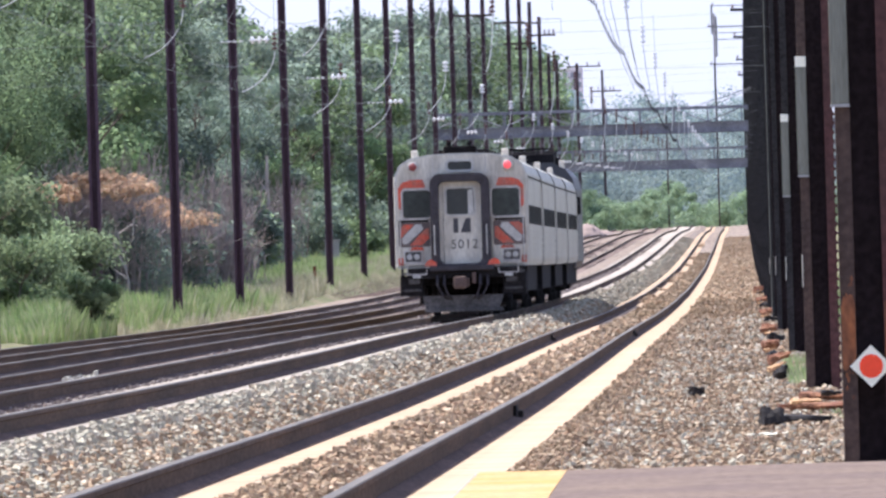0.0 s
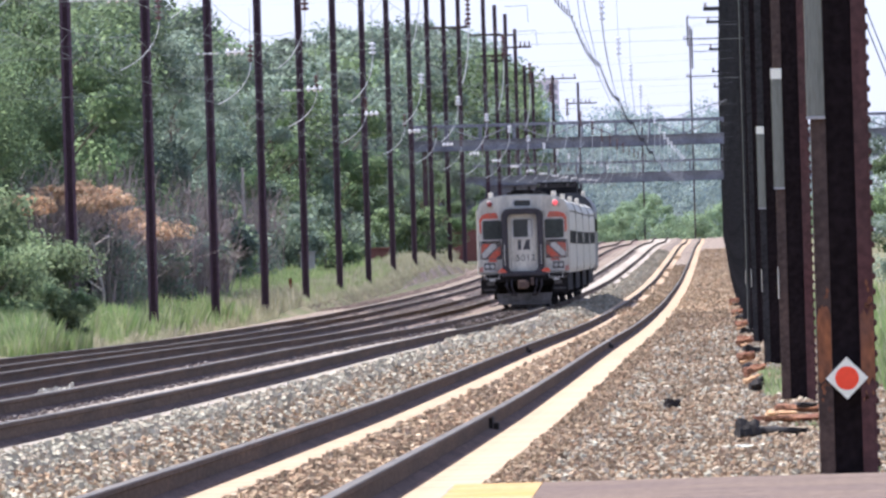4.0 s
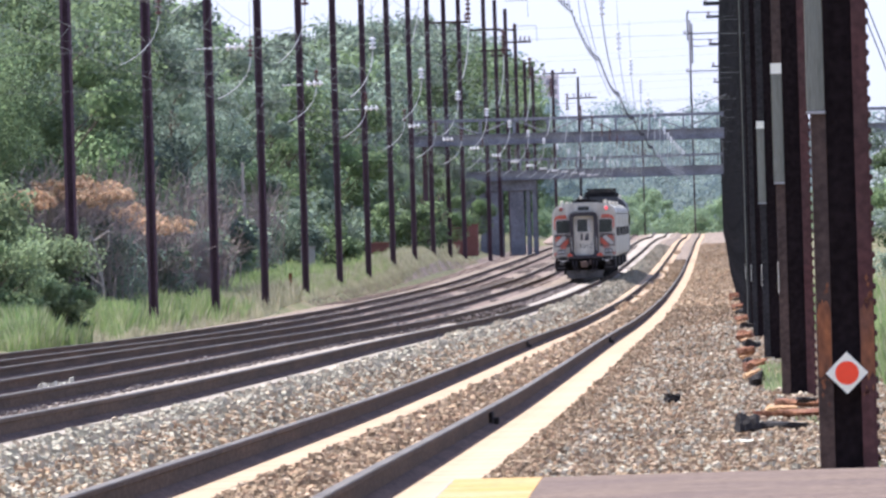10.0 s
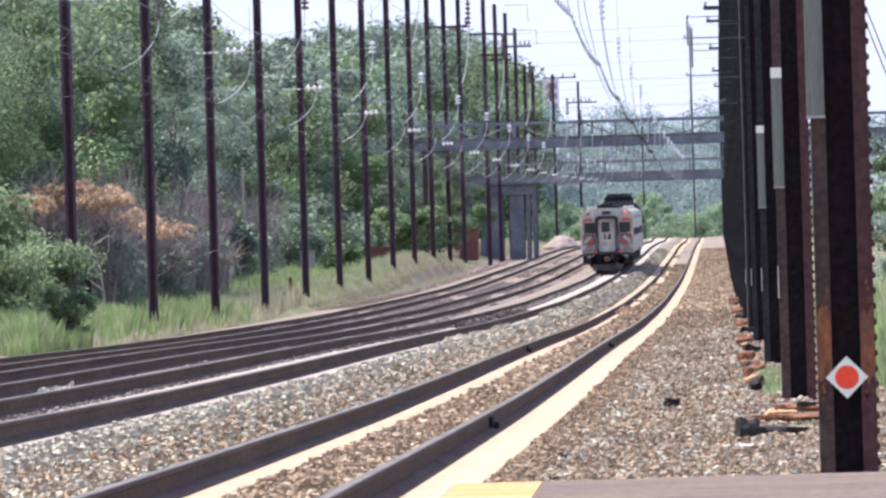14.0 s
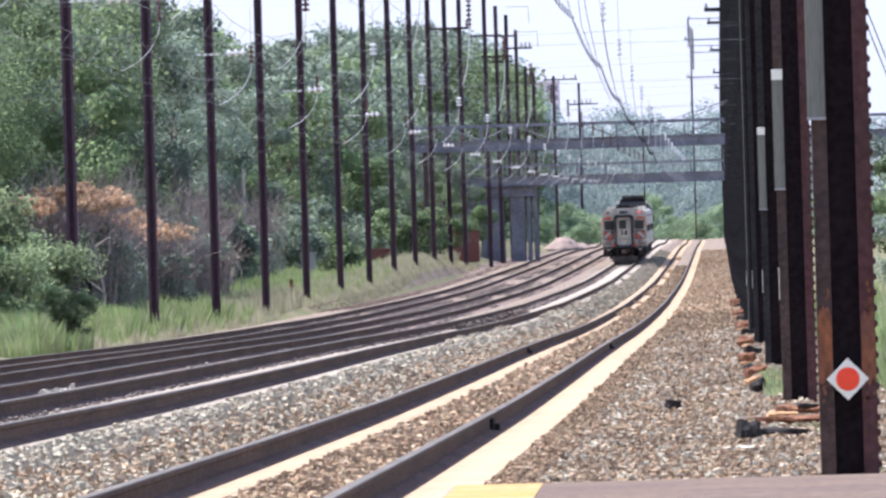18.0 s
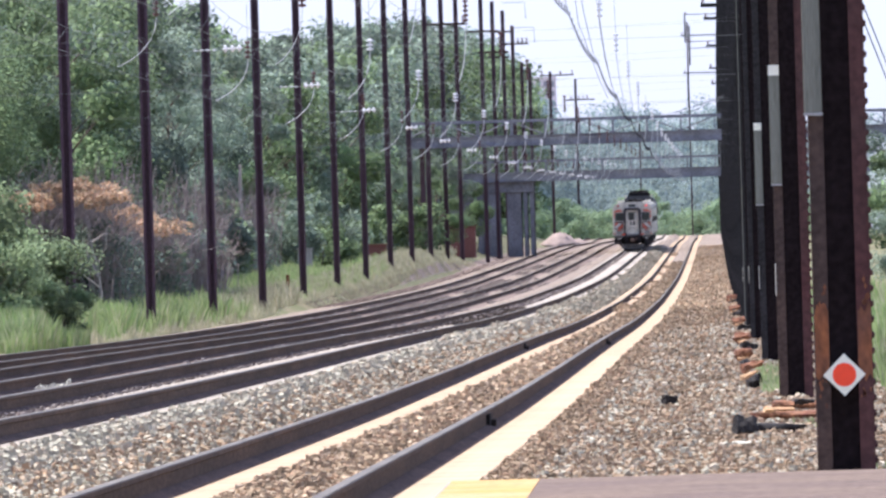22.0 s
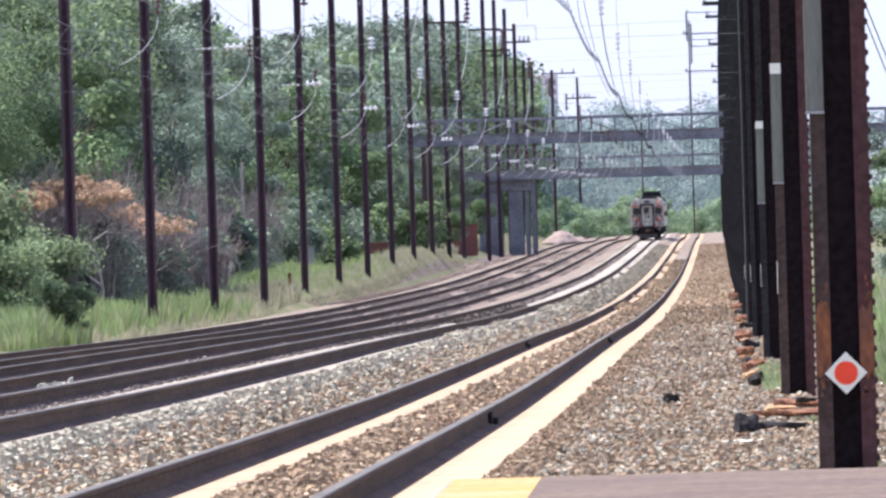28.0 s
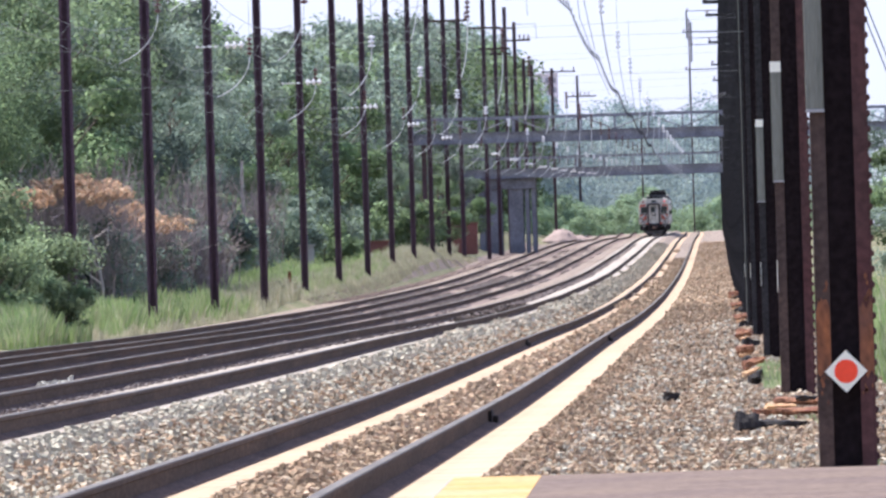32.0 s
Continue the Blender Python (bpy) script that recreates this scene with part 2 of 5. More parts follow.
M_CAR_WHITE = mat("off_white_paint", (0.62, 0.595, 0.50), 0.6, vary=0.17, scale=2.2, fine=16, tint=(0.43, 0.40, 0.33), bump=0.04, stretch=(1.3, 1.3, 0.35), spec=0.3)
M_GASKET = mat("grimy_pale_gasket", (0.56, 0.55, 0.50), 0.7, vary=0.2, scale=6, fine=30, tint=(0.36, 0.34, 0.31), bump=0.02)
M_CAR_DARK = mat("black_underframe", (0.022, 0.02, 0.02), 0.85, vary=0.4, scale=2, fine=15, spec=0.12)
M_PLOUGH = mat("dirty_grey_steel", (0.095, 0.09, 0.085), 0.8, vary=0.4, scale=3, fine=15)
M_COUPLER = mat("dull_brown_coupler", (0.12, 0.08, 0.065), 0.85, vary=0.3, scale=6, fine=30)
M_CAB_GLASS = mat("murky_cab_glass", (0.050, 0.058, 0.050), 0.3, vary=0.3, scale=1.5, fine=6, bump=0, spec=0.2)
M_PANEL = mat("grimy_brown_grey_panel", (0.14, 0.115, 0.105), 0.7, vary=0.3, scale=4, fine=20, bump=0.02)
M_GLASS_SIDE = mat("dark_tinted_side_glass", (0.018, 0.02, 0.02), 0.6, vary=0.2, bump=0, spec=0.02)
M_RUBBER = mat("black_rubber", (0.048, 0.042, 0.046), 0.75, vary=0.3, scale=3, fine=20)
M_CAR_ORANGE = mat("faded_orange_stripe", (0.62, 0.098, 0.052), 0.65, vary=0.3, scale=5, fine=22, tint=(0.36, 0.15, 0.11), bump=0.02, spec=0.2)
M_CAR_GREY = mat("grey_stripe", (0.50, 0.495, 0.45), 0.6, vary=0.18, scale=4, fine=20, bump=0.02)
M_RED_ON = glow("lit_red_lens", (0.80, 0.10, 0.10), 0.40)
M_RED_DIM = mat("red_marker_lens", (0.26, 0.055, 0.05), 0.4, vary=0.15, bump=0)
M_CREAM = mat("cream_paint", (0.78, 0.72, 0.58), 0.5, vary=0.08)
M_LETTER = mat("charcoal_letters", (0.05, 0.05, 0.055), 0.6, vary=0.1, bump=0)

# ---- mesh helpers ----


def box(bm, x0, x1, y0, y1, z0, z1, bev=0.0):
    m = Matrix.Translation(((x0 + x1) / 2, (y0 + y1) / 2, (z0 + z1) / 2)) @ Matrix.Diagonal((x1 - x0, y1 - y0, z1 - z0, 1))
    r = bmesh.ops.create_cube(bm, size=1, matrix=m)
    if bev:
        es = list({e for v in r["verts"] for e in v.link_edges})
        bmesh.ops.bevel(bm, geom=es, offset=bev, segments=2, affect="EDGES", profile=0.6)
    return bm


def tube(bm, pts, r, n=6, r1=None):
    """A round bar through points, tapering to r1."""
    pts = [Vector(p) for p in pts]
    rings = []
    for i, p in enumerate(pts):
        d = (pts[min(i + 1, len(pts) - 1)] - pts[max(i - 1, 0)]).normalized()
        side = d.cross(Vector((0, 0, 1)) if abs(d.z) < 0.9 else Vector((1, 0, 0))).normalized()
        up = side.cross(d)
        q = r if r1 is None else r + (r1 - r) * i / (len(pts) - 1)
        rings.append([bm.verts.new(p + q * (math.cos(a) * side + math.sin(a) * up)) for a in (2 * math.pi * k / n for k in range(n))])
    for a, b in zip(rings, rings[1:]):
        for k in range(n):
            bm.faces.new((a[k], a[(k + 1) % n], b[(k + 1) % n], b[k]))
    bm.faces.new(rings[0][::-1]), bm.faces.new(rings[-1])
    return bm


def prism(bm, outline, y0, y1):
    """An outline in x and z, drawn out from y0 to y1."""
    a = [bm.verts.new((x, y0, z)) for x, z in outline]
    b = [bm.verts.new((x, y1, z)) for x, z in outline]
    n = len(a)
    bm.faces.new(a), bm.faces.new(b[::-1])
    for i in range(n):
        bm.faces.new((a[i], b[i], b[(i + 1) % n], a[(i + 1) % n]))
    return bm


def lathe(bm, prof, n=12, m=Matrix()):
    """Turn (radius, height) pairs round the z axis."""
    rings = [[bm.verts.new(m @ Vector((r * math.cos(2 * math.pi * k / n), r * math.sin(2 * math.pi * k / n), z))) for k in range(n)] for r, z in prof]
    for a, b in zip(rings, rings[1:]):
        for k in range(n):
            bm.faces.new((a[k], a[(k + 1) % n], b[(k + 1) % n], b[k]))
    bm.faces.new(rings[0][::-1]), bm.faces.new(rings[-1])
    return bm


def mesh_of(name, bm, material, smooth=False):
    bmesh.ops.recalc_face_normals(bm, faces=bm.faces)
    me = bpy.data.meshes.new(name)
    bm.to_mesh(me)
    bm.free()
    if material:
        me.materials.append(material)
    if smooth:
        for p in me.polygons:
            p.use_smooth = True
    return me


def part(name, bm, material, parent=None, label="", smooth=False):
    me = bm if isinstance(bm, bpy.types.Mesh) else mesh_of(name, bm, material, smooth)
    ob = new(name, me)
    if parent:
        ob.parent = parent
    return tagged(ob, label)


def quick(name, verts, faces, material, smooth=False):
    """One mesh from numpy arrays of vertices (n, 3) and quads or triangles."""
    me = bpy.data.meshes.new(name)
    verts, faces = np.asarray(verts, np.float32), np.asarray(faces, np.int32)
    k = faces.shape[1]
    me.vertices.add(len(verts)), me.loops.add(faces.size), me.polygons.add(len(faces))
    me.vertices.foreach_set("co", verts.ravel())
    me.loops.foreach_set("vertex_index", faces.ravel())
    me.polygons.foreach_set("loop_start", np.arange(0, faces.size, k, dtype=np.int32))
    me.update(calc_edges=True)
    me.validate()
    me.polygons.foreach_set("use_smooth", np.full(len(me.polygons), smooth))
    me.materials.append(material)
    return me


def thing(name, label, category, group="", at=(0, 0, 0)):
    e = new(name)
    e.location = at
    return tagged(e, label, category, group)


B = bmesh.new

# ---- the line of the railway ----
# distance along the line and height of the rail tops below the eye: a long shallow sag, then a crest
PROFILE = [(-80, -1.33), (0, -1.33), (60, -1.36), (76, -1.41), (106, -1.55), (150, -1.74), (200, -1.90), (250, -2.04), (300, -2.20), (350, -2.38),
           (400, -2.52), (460, -2.65), (550, -2.80), (690, -2.85), (790, -2.82), (850, -2.73), (940, -2.55), (1120, -2.13), (1266, -1.70),
           (1400, -1.46), (1500, -1.42), (1600, -1.42), (1670, -1.05), (1730, -1.02), (1860, -2.2), (2200, -3.5), (4900, -12)]
PD = np.arange(-80, 4900, 5.0)
PZ = np.interp(PD, [p[0] for p in PROFILE], [p[1] for p in PROFILE])
for _ in range(6):
    PZ[1:-1] = (PZ[:-2] + 2 * PZ[1:-1] + PZ[2:]) / 4
PZ += EYE


def rz(d):
    return np.interp(d, PD, PZ)


TRACKS = [-2.97, -6.88, -10.82, -14.76]     # centre lines; the platform is beside the first
LIFT = [0.0, 0.14, 0.0, -0.13]
POLE_X, COL_X = -19.2, 0.75
COLUMNS = [83 + 58 * k for k in range(35)]
POLES = [65.3 + 59 * k for k in range(35)]
DS = np.concatenate([np.arange(-60, 300, 4.0), np.arange(300, 800, 10.0), np.arange(800, 2200, 20.0)])


def sweep(name, outline, ds, x, dz, material, closed=True):
    """Draw an outline (x, z) along the line."""
    o = np.array(outline, float)
    n, m = len(o), len(ds)
    v = np.zeros((m, n, 3))
    v[:, :, 0] = x + o[None, :, 0]
    v[:, :, 1] = ds[:, None]
    v[:, :, 2] = rz(ds)[:, None] + dz + o[None, :, 1]
    i, j = np.meshgrid(np.arange(m - 1), np.arange(n if closed else n - 1), indexing="ij")
    j2 = (j + 1) % n
    f = np.stack([i * n + j, i * n + j2, (i + 1) * n + j2, (i + 1) * n + j], -1).reshape(-1, 4)
    return quick(name, v.reshape(-1, 3), f, material)


RAIL_H = 0.19
RAIL = [(-0.075, -RAIL_H), (0.075, -RAIL_H), (0.075, -0.175), (0.02, -0.155), (0.012, -0.145), (0.012, -0.055), (0.036, -0.042), (0.037, -0.012),
        (-0.037, -0.012), (-0.036, -0.042), (-0.012, -0.055), (-0.012, -0.145), (-0.02, -0.155), (-0.075, -0.175)]
HEAD = [(0.036, -0.012), (0.035, -0.003), (0.028, 0.0), (-0.028, 0.0), (-0.035, -0.003), (-0.036, -0.012)]

# wider than the steel foot: rust stain plus the rail's painted shadow
FOOT = [(0.120, -0.1915), (0.112, -0.178), (0.079, -0.168), (0.022, -0.148), (-0.022, -0.148), (-0.079, -0.168), (-0.112, -0.178), (-0.120, -0.1915)]

tracks = []
for i, (x, lift) in enumerate(zip(TRACKS, LIFT)):
    tr = thing("railway_track", "straight railway track of dark rusty rails on pale concrete ties" if i < 2 else "weathered railway track with brown rails on concrete ties", "railway track", "four parallel tracks")
    tracks.append(tr)
    for side in (-0.7525, 0.7525):
        r = part("rail", sweep("rail", RAIL, DS, x + side, lift, M_RAIL), None, tr, "rust-brown steel rail")
        part("rail_foot", sweep("rail_foot", FOOT, DS, x + side, lift, M_RAIL_FOOT), None, r, "rust-brown rail foot with clips, widened in place of the rail's shadow")
        part("rail_head", sweep("rail_head", HEAD, DS, x + side, lift, M_RAILHEAD), None, r, "polished running surface")

# ballast bed: low beside the rails, heaped between the tracks and in the middle of each track
def bed_profile():
    pts = [(-19.4, -0.95), (-18.4, -0.50), (-17.2, -0.40)]
    for i, x in sorted(enumerate(TRACKS), key=lambda q: q[1]):
        heap, up = (0.045, -0.05, 0.03, 0.03)[i], LIFT[i] - 0.05
        pts += [(x - 1.45, up - 0.20), (x - 1.32, up - 0.25), (x - 0.40, up - 0.26), (x - 0.20, up - 0.20 + heap), (x + 0.30, up - 0.19 + heap), (x + 0.60, up - 0.21 + heap), (x + 0.72, up - 0.25), (x + 1.28, up - 0.25), (x + 1.34, up - 0.20)]
        if x < -3:
            pts += [(x + 1.55, up - 0.14), (x + 2.0, up - 0.13)]
    pts += [(-1.3, -0.15), (-0.4, -0.15), (0.4, -0.10), (2.2, -0.16), (3.6, -0.5)]
    return pts


BED = bed_profile()
ballast = new("ballast", sweep("ballast", BED, np.concatenate([np.arange(-60, 260, 1.0), DS[DS >= 260]]), 0, 0.05, M_BALLAST, False))
tagged(ballast, "stone ballast bed under four tracks, brown and grey", "ballast", kind="structure")


def bed_z(x, d):
    return np.interp(x, [p[0] for p in BED], [p[1] for p in BED]) + 0.05 + rz(d)


# loose stones of the bed
def stones(name, x0, x1, d0, d1, count, size, material, label, seed, lift=0.0, over=None, patchy=0.0):
    rs = np.random.RandomState(seed)
    base = np.array([(x, y, z) for x in (-0.72, 0.72) for y in (-0.72, 0.72) for z in (-0.72, 0.72)])
    tri = np.array([(0, 1, 3, 2), (4, 6, 7, 5), (0, 4, 5, 1), (2, 3, 7, 6), (1, 5, 7, 3)])
    # denser near the platform
    u = rs.rand(count)
    d = 1 / (1 / d0 + u * (1 / d1 - 1 / d0))
    x = x0 + rs.rand(count) * (x1 - x0)
    if patchy:
        # drifts of stones with bare stretches between them
        wave = np.sin(d * 0.071 + x * 1.7 + seed) + np.sin(d * 0.031 + seed * 2.1) + 0.6 * np.sin(d * 0.19 + x * 3.1)
        keep = wave > patchy
        x, d, count = x[keep], d[keep], int(keep.sum())
    s = size * (0.5 + 0.95 * rs.rand(count) ** 2) * (0.8 + np.minimum(d, 420) / 260)
    v = base[None] * (1 + 1.1 * (rs.rand(count, len(base), 3) - 0.5))
    v *= np.stack([0.75 + 0.4 * rs.rand(count), 0.75 + 0.4 * rs.rand(count), 1.0 + 0.7 * rs.rand(count)], 1)[:, None, :]
    a = rs.rand(count) * 6.283
    ca, sa = np.cos(a)[:, None], np.sin(a)[:, None]
    vx = v[:, :, 0] * ca - v[:, :, 1] * sa
    vy = v[:, :, 0] * sa + v[:, :, 1] * ca
    v = np.stack([vx, vy, v[:, :, 2]], -1) * (s * 0.5)[:, None, None]
    v[:, :, 0] += x[:, None]
    v[:, :, 1] += d[:, None]
    v[:, :, 2] += ((over or bed_z)(x, d) + lift + s * (0.1 + 0.45 * rs.rand(count)))[:, None]
    f = (tri[None] + (np.arange(count) * len(base))[:, None, None]).reshape(-1, 4)
    ob = new(name, quick(name, v.reshape(-1, 3), f, material))
    return tagged(ob, label, "ballast", kind="stuff")


stones("ballast_stones", -5.26, -4.25, 72, 460, 27000, 0.037, M_STONE_GREY, "pale grey crushed stones heaped between two tracks", 1, 0.02)
stones("ballast_stones", -4.75, -4.2, 72, 460, 17000, 0.034, M_STONE_BROWN, "brownish crushed stones beside the tie ends", 2, 0.02)
stones("ballast_stones", -3.12, -2.27, 72, 460, 16000, 0.033, M_STONE_BROWN, "brown crushed stones between the rails", 3, 0.01)
stones("ballast_stones", -1.64, 2.6, 72, 460, 68000, 0.027, M_STONE_BROWN, "brown crushed stones beside the columns", 4)
stones("ballast_stones", -1.2, 2.6, 72, 330, 15000, 0.029, M_STONE_GREY, "grey crushed stones beside the columns", 5)
stones("ballast_stones", -9.3, -8.4, 120, 460, 3190, 0.03, M_STONE_OLD, "brown crushed stones heaped between the far tracks", 6)
stones("ballast_stones", -8.9, -8.6, 182, 188, 75, 0.04, M_STONE_PALE, "small heap of white stones between tracks", 8, 0.06)
stones("ballast_stones", -7.58, -7.36, 90, 420, 4200, 0.024, M_STONE_OLD, "brown-grey stones along the rail", 12, 0.05)
stones("ballast_stones", -7.60, -7.12, 400, 1250, 3400, 0.030, M_STONE_OLD, "brown-grey stones along the distant rail", 13, 0.05)
stones("ballast_stones", -1.60, 2.2, 460, 1250, 22000, 0.036, M_STONE_BROWN, "distant brown crushed stones beside the columns", 10)
stones("ballast_stones", -5.50, -4.3, 460, 1250, 9000, 0.036, M_STONE_GREY, "distant grey crushed stones between two tracks", 15)

# drifts that hide parts of the ties
TIE_TOP = lambda lift: lambda x, d: rz(d) + lift - 0.20
stones("ballast_stones", -5.86, -5.50, 300, 900, 4200, 0.036, M_STONE_GREY, "grey stones drifted over the tie ends", 41, 0.01, TIE_TOP(0.14), 0.15)
stones("ballast_stones", -7.45, -6.30, 330, 560, 2600, 0.034, M_STONE_DARK, "dark stones drifted over the ties", 42, 0.01, TIE_TOP(0.14), 0.2)
stones("ballast_stones", -11.45, -10.35, 470, 1250, 5200, 0.022, M_STONE_OLD, "brown-grey stones between the rails", 43, 0.01, TIE_TOP(0.0), -0.9)
stones("ballast_stones", -9.75, -9.2, 470, 1250, 3000, 0.022, M_STONE_OLD, "brown-grey stones beside the rails", 44, 0.01, TIE_TOP(0.0), 0.2)
stones("ballast_stones", -15.4, -14.3, 470, 1250, 5200, 0.022, M_STONE_OLD, "brown-grey stones between the far rails", 45, 0.01, TIE_TOP(-0.13), -0.9)
stones("ballast_stones", -13.7, -12.2, 470, 1250, 6000, 0.022, M_STONE_OLD, "brown-grey stones between the far tracks", 46, 0.02, None, -0.6)
stones("ballast_stones", -3.72, -3.05, 420, 1200, 2600, 0.034, M_STONE_BROWN, "brown stones drifted over the ties", 47, 0.01, TIE_TOP(0.0), 0.5)

stones("ballast_stones", -3.12, -2.27, 300, 1000, 11000, 0.036, M_STONE_BROWN, "distant brown crushed stones between the rails", 17, 0.01)

# ---- ground to the horizon ----
def bank(x, d):
    """The wood side rises above the tracks farther along, with a grassy ridge at the poles."""
    return np.interp(d, [0, 560, 660, 800, 1100, 1300], [0, 0, 0.45, 0.8, 0.8, 0.3]) * np.clip((-17.5 - x) / 3.0, 0, 1) + \
        np.interp(d, [560, 640, 715, 774, 833, 950, 1000, 1060], [0, 0.3, 0.5, 0.5, 1.0, 1.1, 0.6, 0]) * np.clip((-18.0 - x) / 1.2, 0, 1) * np.clip((x + 21.2) / 1.4, 0, 1)


def ground():
    ys = np.concatenate([[-300], np.arange(-80, 1700, 20.0), np.arange(1700, 4900, 200.0)])
    xs = np.array([-1500, -700, -300, -150, -80, -60, -50, -40, -34, -30, -27, -25, -23, -22.5, -21.5, -20.5, -20, -19.2, -18.4, -17.3, -16, 0, 3.2, 4.5, 6, 8, 12, 20, 40, 80, 200, 600, 1500])
    h = np.array([4, 4, 3, 2.5, 2, 1.8, 1.5, 1.2, 0.8, 0.5, 0.3, 0.1, -0.1, -0.15, -0.25, -0.35, -0.4, -0.5, -0.62, -0.88, -1.2, -1.2, -0.55, -0.8, -0.9, -0.7, -0.5, 0, 0.5, 1, 2, 3, 3])
    v = np.zeros((len(ys), len(xs), 3))
    v[:, :, 0], v[:, :, 1] = xs[None], ys[:, None]
    v[:, :, 2] = rz(np.clip(ys, -80, 4890))[:, None] + h[None] + bank(xs[None], ys[:, None]) + 0.12 * np.sin(ys[:, None] * 0.13 + xs[None]) * (xs[None] < -20)
    n = len(xs)
    i, j = np.meshgrid(np.arange(len(ys) - 1), np.arange(n - 1), indexing="ij")
    f = np.stack([i * n + j, i * n + j + 1, (i + 1) * n + j + 1, (i + 1) * n + j], -1).reshape(-1, 4)
    return xs, h, quick("ground", v.reshape(-1, 3), f, M_SOIL, True)


GX, GH, gm = ground()
tagged(new("ground", gm), "grassy ground and embankment beside the railway", "ground", kind="structure")


def gz(x, d):
    return np.interp(x, GX, GH) + rz(d) + bank(x, d)

# gravel shoulder along the wood side
def shoulder():
    ys, xs = np.arange(640, 1400, 10.0), np.linspace(-18.9, -17.0, 9)
    v = np.zeros((len(ys), len(xs), 3))
    wave = 0.35 * np.sin(ys * 0.045) + 0.2 * np.sin(ys * 0.13)
    reach = np.interp(ys, [640, 760, 950], [0.15, 0.6, 1.0]) + 0.08 * wave
    v[:, :, 0] = -17.0 + (xs + 17.0)[None] * reach[:, None]
    v[:, :, 1] = ys[:, None]
    v[:, :, 2] = np.maximum(gz(v[:, :, 0], v[:, :, 1]), bed_z(v[:, :, 0], v[:, :, 1])) + 0.05
    v[0, :, 2] -= 0.3
    n = len(xs)
    i, j = np.meshgrid(np.arange(len(ys) - 1), np.arange(n - 1), indexing="ij")
    f = np.stack([i * n + j, i * n + j + 1, (i + 1) * n + j + 1, (i + 1) * n + j], -1).reshape(-1, 4)
    tagged(new("gravel_shoulder", quick("gravel_shoulder", v.reshape(-1, 3), f, M_GRAVEL, True)), "pinkish gravel shoulder between the grass and the outer track", "ballast", kind="structure")


shoulder()
stones("ballast_stones", -18.8, -16.8, 640, 1300, 7000, 0.019, M_GRAVEL, "small pinkish stones scattered over the gravel shoulder", 18, 0.04, lambda x, d: np.maximum(gz(x, d), bed_z(x, d)))

# ---- ties ----
TIE_V = np.array([(x, y, z) for x in (-1.295, 1.295) for y, z in ((-0.14, -0.36), (-0.135, -0.206), (-0.075, -0.193), (0.075, -0.193), (0.135, -0.206), (0.14, -0.36))])
TIE_F = np.array([(0, 6, 7, 1), (1, 7, 8, 2), (2, 8, 9, 3), (3, 9, 10, 4), (4, 10, 11, 5), (0, 1, 4, 5), (1, 2, 3, 4), (11, 10, 7, 6), (10, 9, 8, 7)])


TIE_PAINT = [M_TIE, M_TIE_PALE, M_TIE_OLD, M_TIE_OLD]
TIES = [quick("tie", TIE_V, TIE_F, m) for m in TIE_PAINT]
NEAR_TIES = {0: (62.0, 244.0), 1: (75.0, 257.0), 2: (90.0, 272.0), 3: (110.0, 292.0)}


def joined_ties(i):
    x, lift = TRACKS[i], LIFT[i]
    lo, hi = NEAR_TIES.get(i, (0, 0))
    ds = np.array([d for d in np.arange(40, 1900, 0.61) if not lo <= d < hi])
    v = TIE_V[None] + np.stack([np.full(len(ds), x), ds, rz(ds) + lift], 1)[:, None, :]
    f = (TIE_F[None] + (np.arange(len(ds)) * len(TIE_V))[:, None, None]).reshape(-1, 4)
    tagged(part("tie_row", quick("tie_row", v.reshape(-1, 3), f, TIE_PAINT[i]), None, tracks[i], "row of pale concrete ties"), kind="stuff")


for i in range(4):
    joined_ties(i)
# dark joints on the rails of the nearest track
for side, d in ((0.7525, 133), (0.7525, 277), (-0.7525, 269)):
    j = B()
    zr = float(rz(d))
    box(j, TRACKS[0] + side + 0.012, TRACKS[0] + side + 0.05, d - 0.5, d + 0.5, zr - 0.160, zr - 0.045, 0.01)
    box(j, TRACKS[0] + side + 0.03, TRACKS[0] + side + 0.10, d - 0.1, d + 0.35, zr - 0.165, zr - 0.10, 0.012)
    part("joint_bar", j, M_CAR_DARK, tracks[0], "black bolted joint bar")

# ---- platform ----
PLAT = thing("platform", "low station platform end with a yellow edge band", "platform")
tagged(PLAT, kind="structure")
PZ0 = EYE - 1.267
part("platform_slab", box(B(), -1.40, 6.0, -60, 72, PZ0 - 0.45, PZ0 - 0.004, 0.01), M_CONCRETE, PLAT)
part("platform_surface", box(B(), -0.93, 5.98, -60, 71.98, PZ0 - 0.02, PZ0), M_ASPHALT, PLAT, "worn brown-grey asphalt")
part("yellow_band", box(B(), -1.38, -0.932, -60, 71.98, PZ0 - 0.02, PZ0 + 0.001), M_YELLOW, PLAT, "faded yellow warning band")

# ---- columns on the platform side, poles on the wood side ----
def column_meshes(w, height, left, right, plate):
    h = w / 2
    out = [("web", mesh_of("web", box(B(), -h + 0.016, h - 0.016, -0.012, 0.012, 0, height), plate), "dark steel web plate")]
    for sx in (-1, 1):
        m = right if sx > 0 else left
        out.append(("flange", mesh_of("flange", box(B(), *sorted((sx * h, sx * (h - 0.014))), -h, h, 0, height, 0.003), m), ""))
        for sy in (-1, 1):
            out.append(("angle_iron", mesh_of("angle_iron", box(B(), *sorted((sx * (h - 0.0145), sx * (h - 0.088))), *sorted((sy * (h - 0.001), sy * (h - 0.015))), 0.0, height - 0.002), m), ""))
    return out


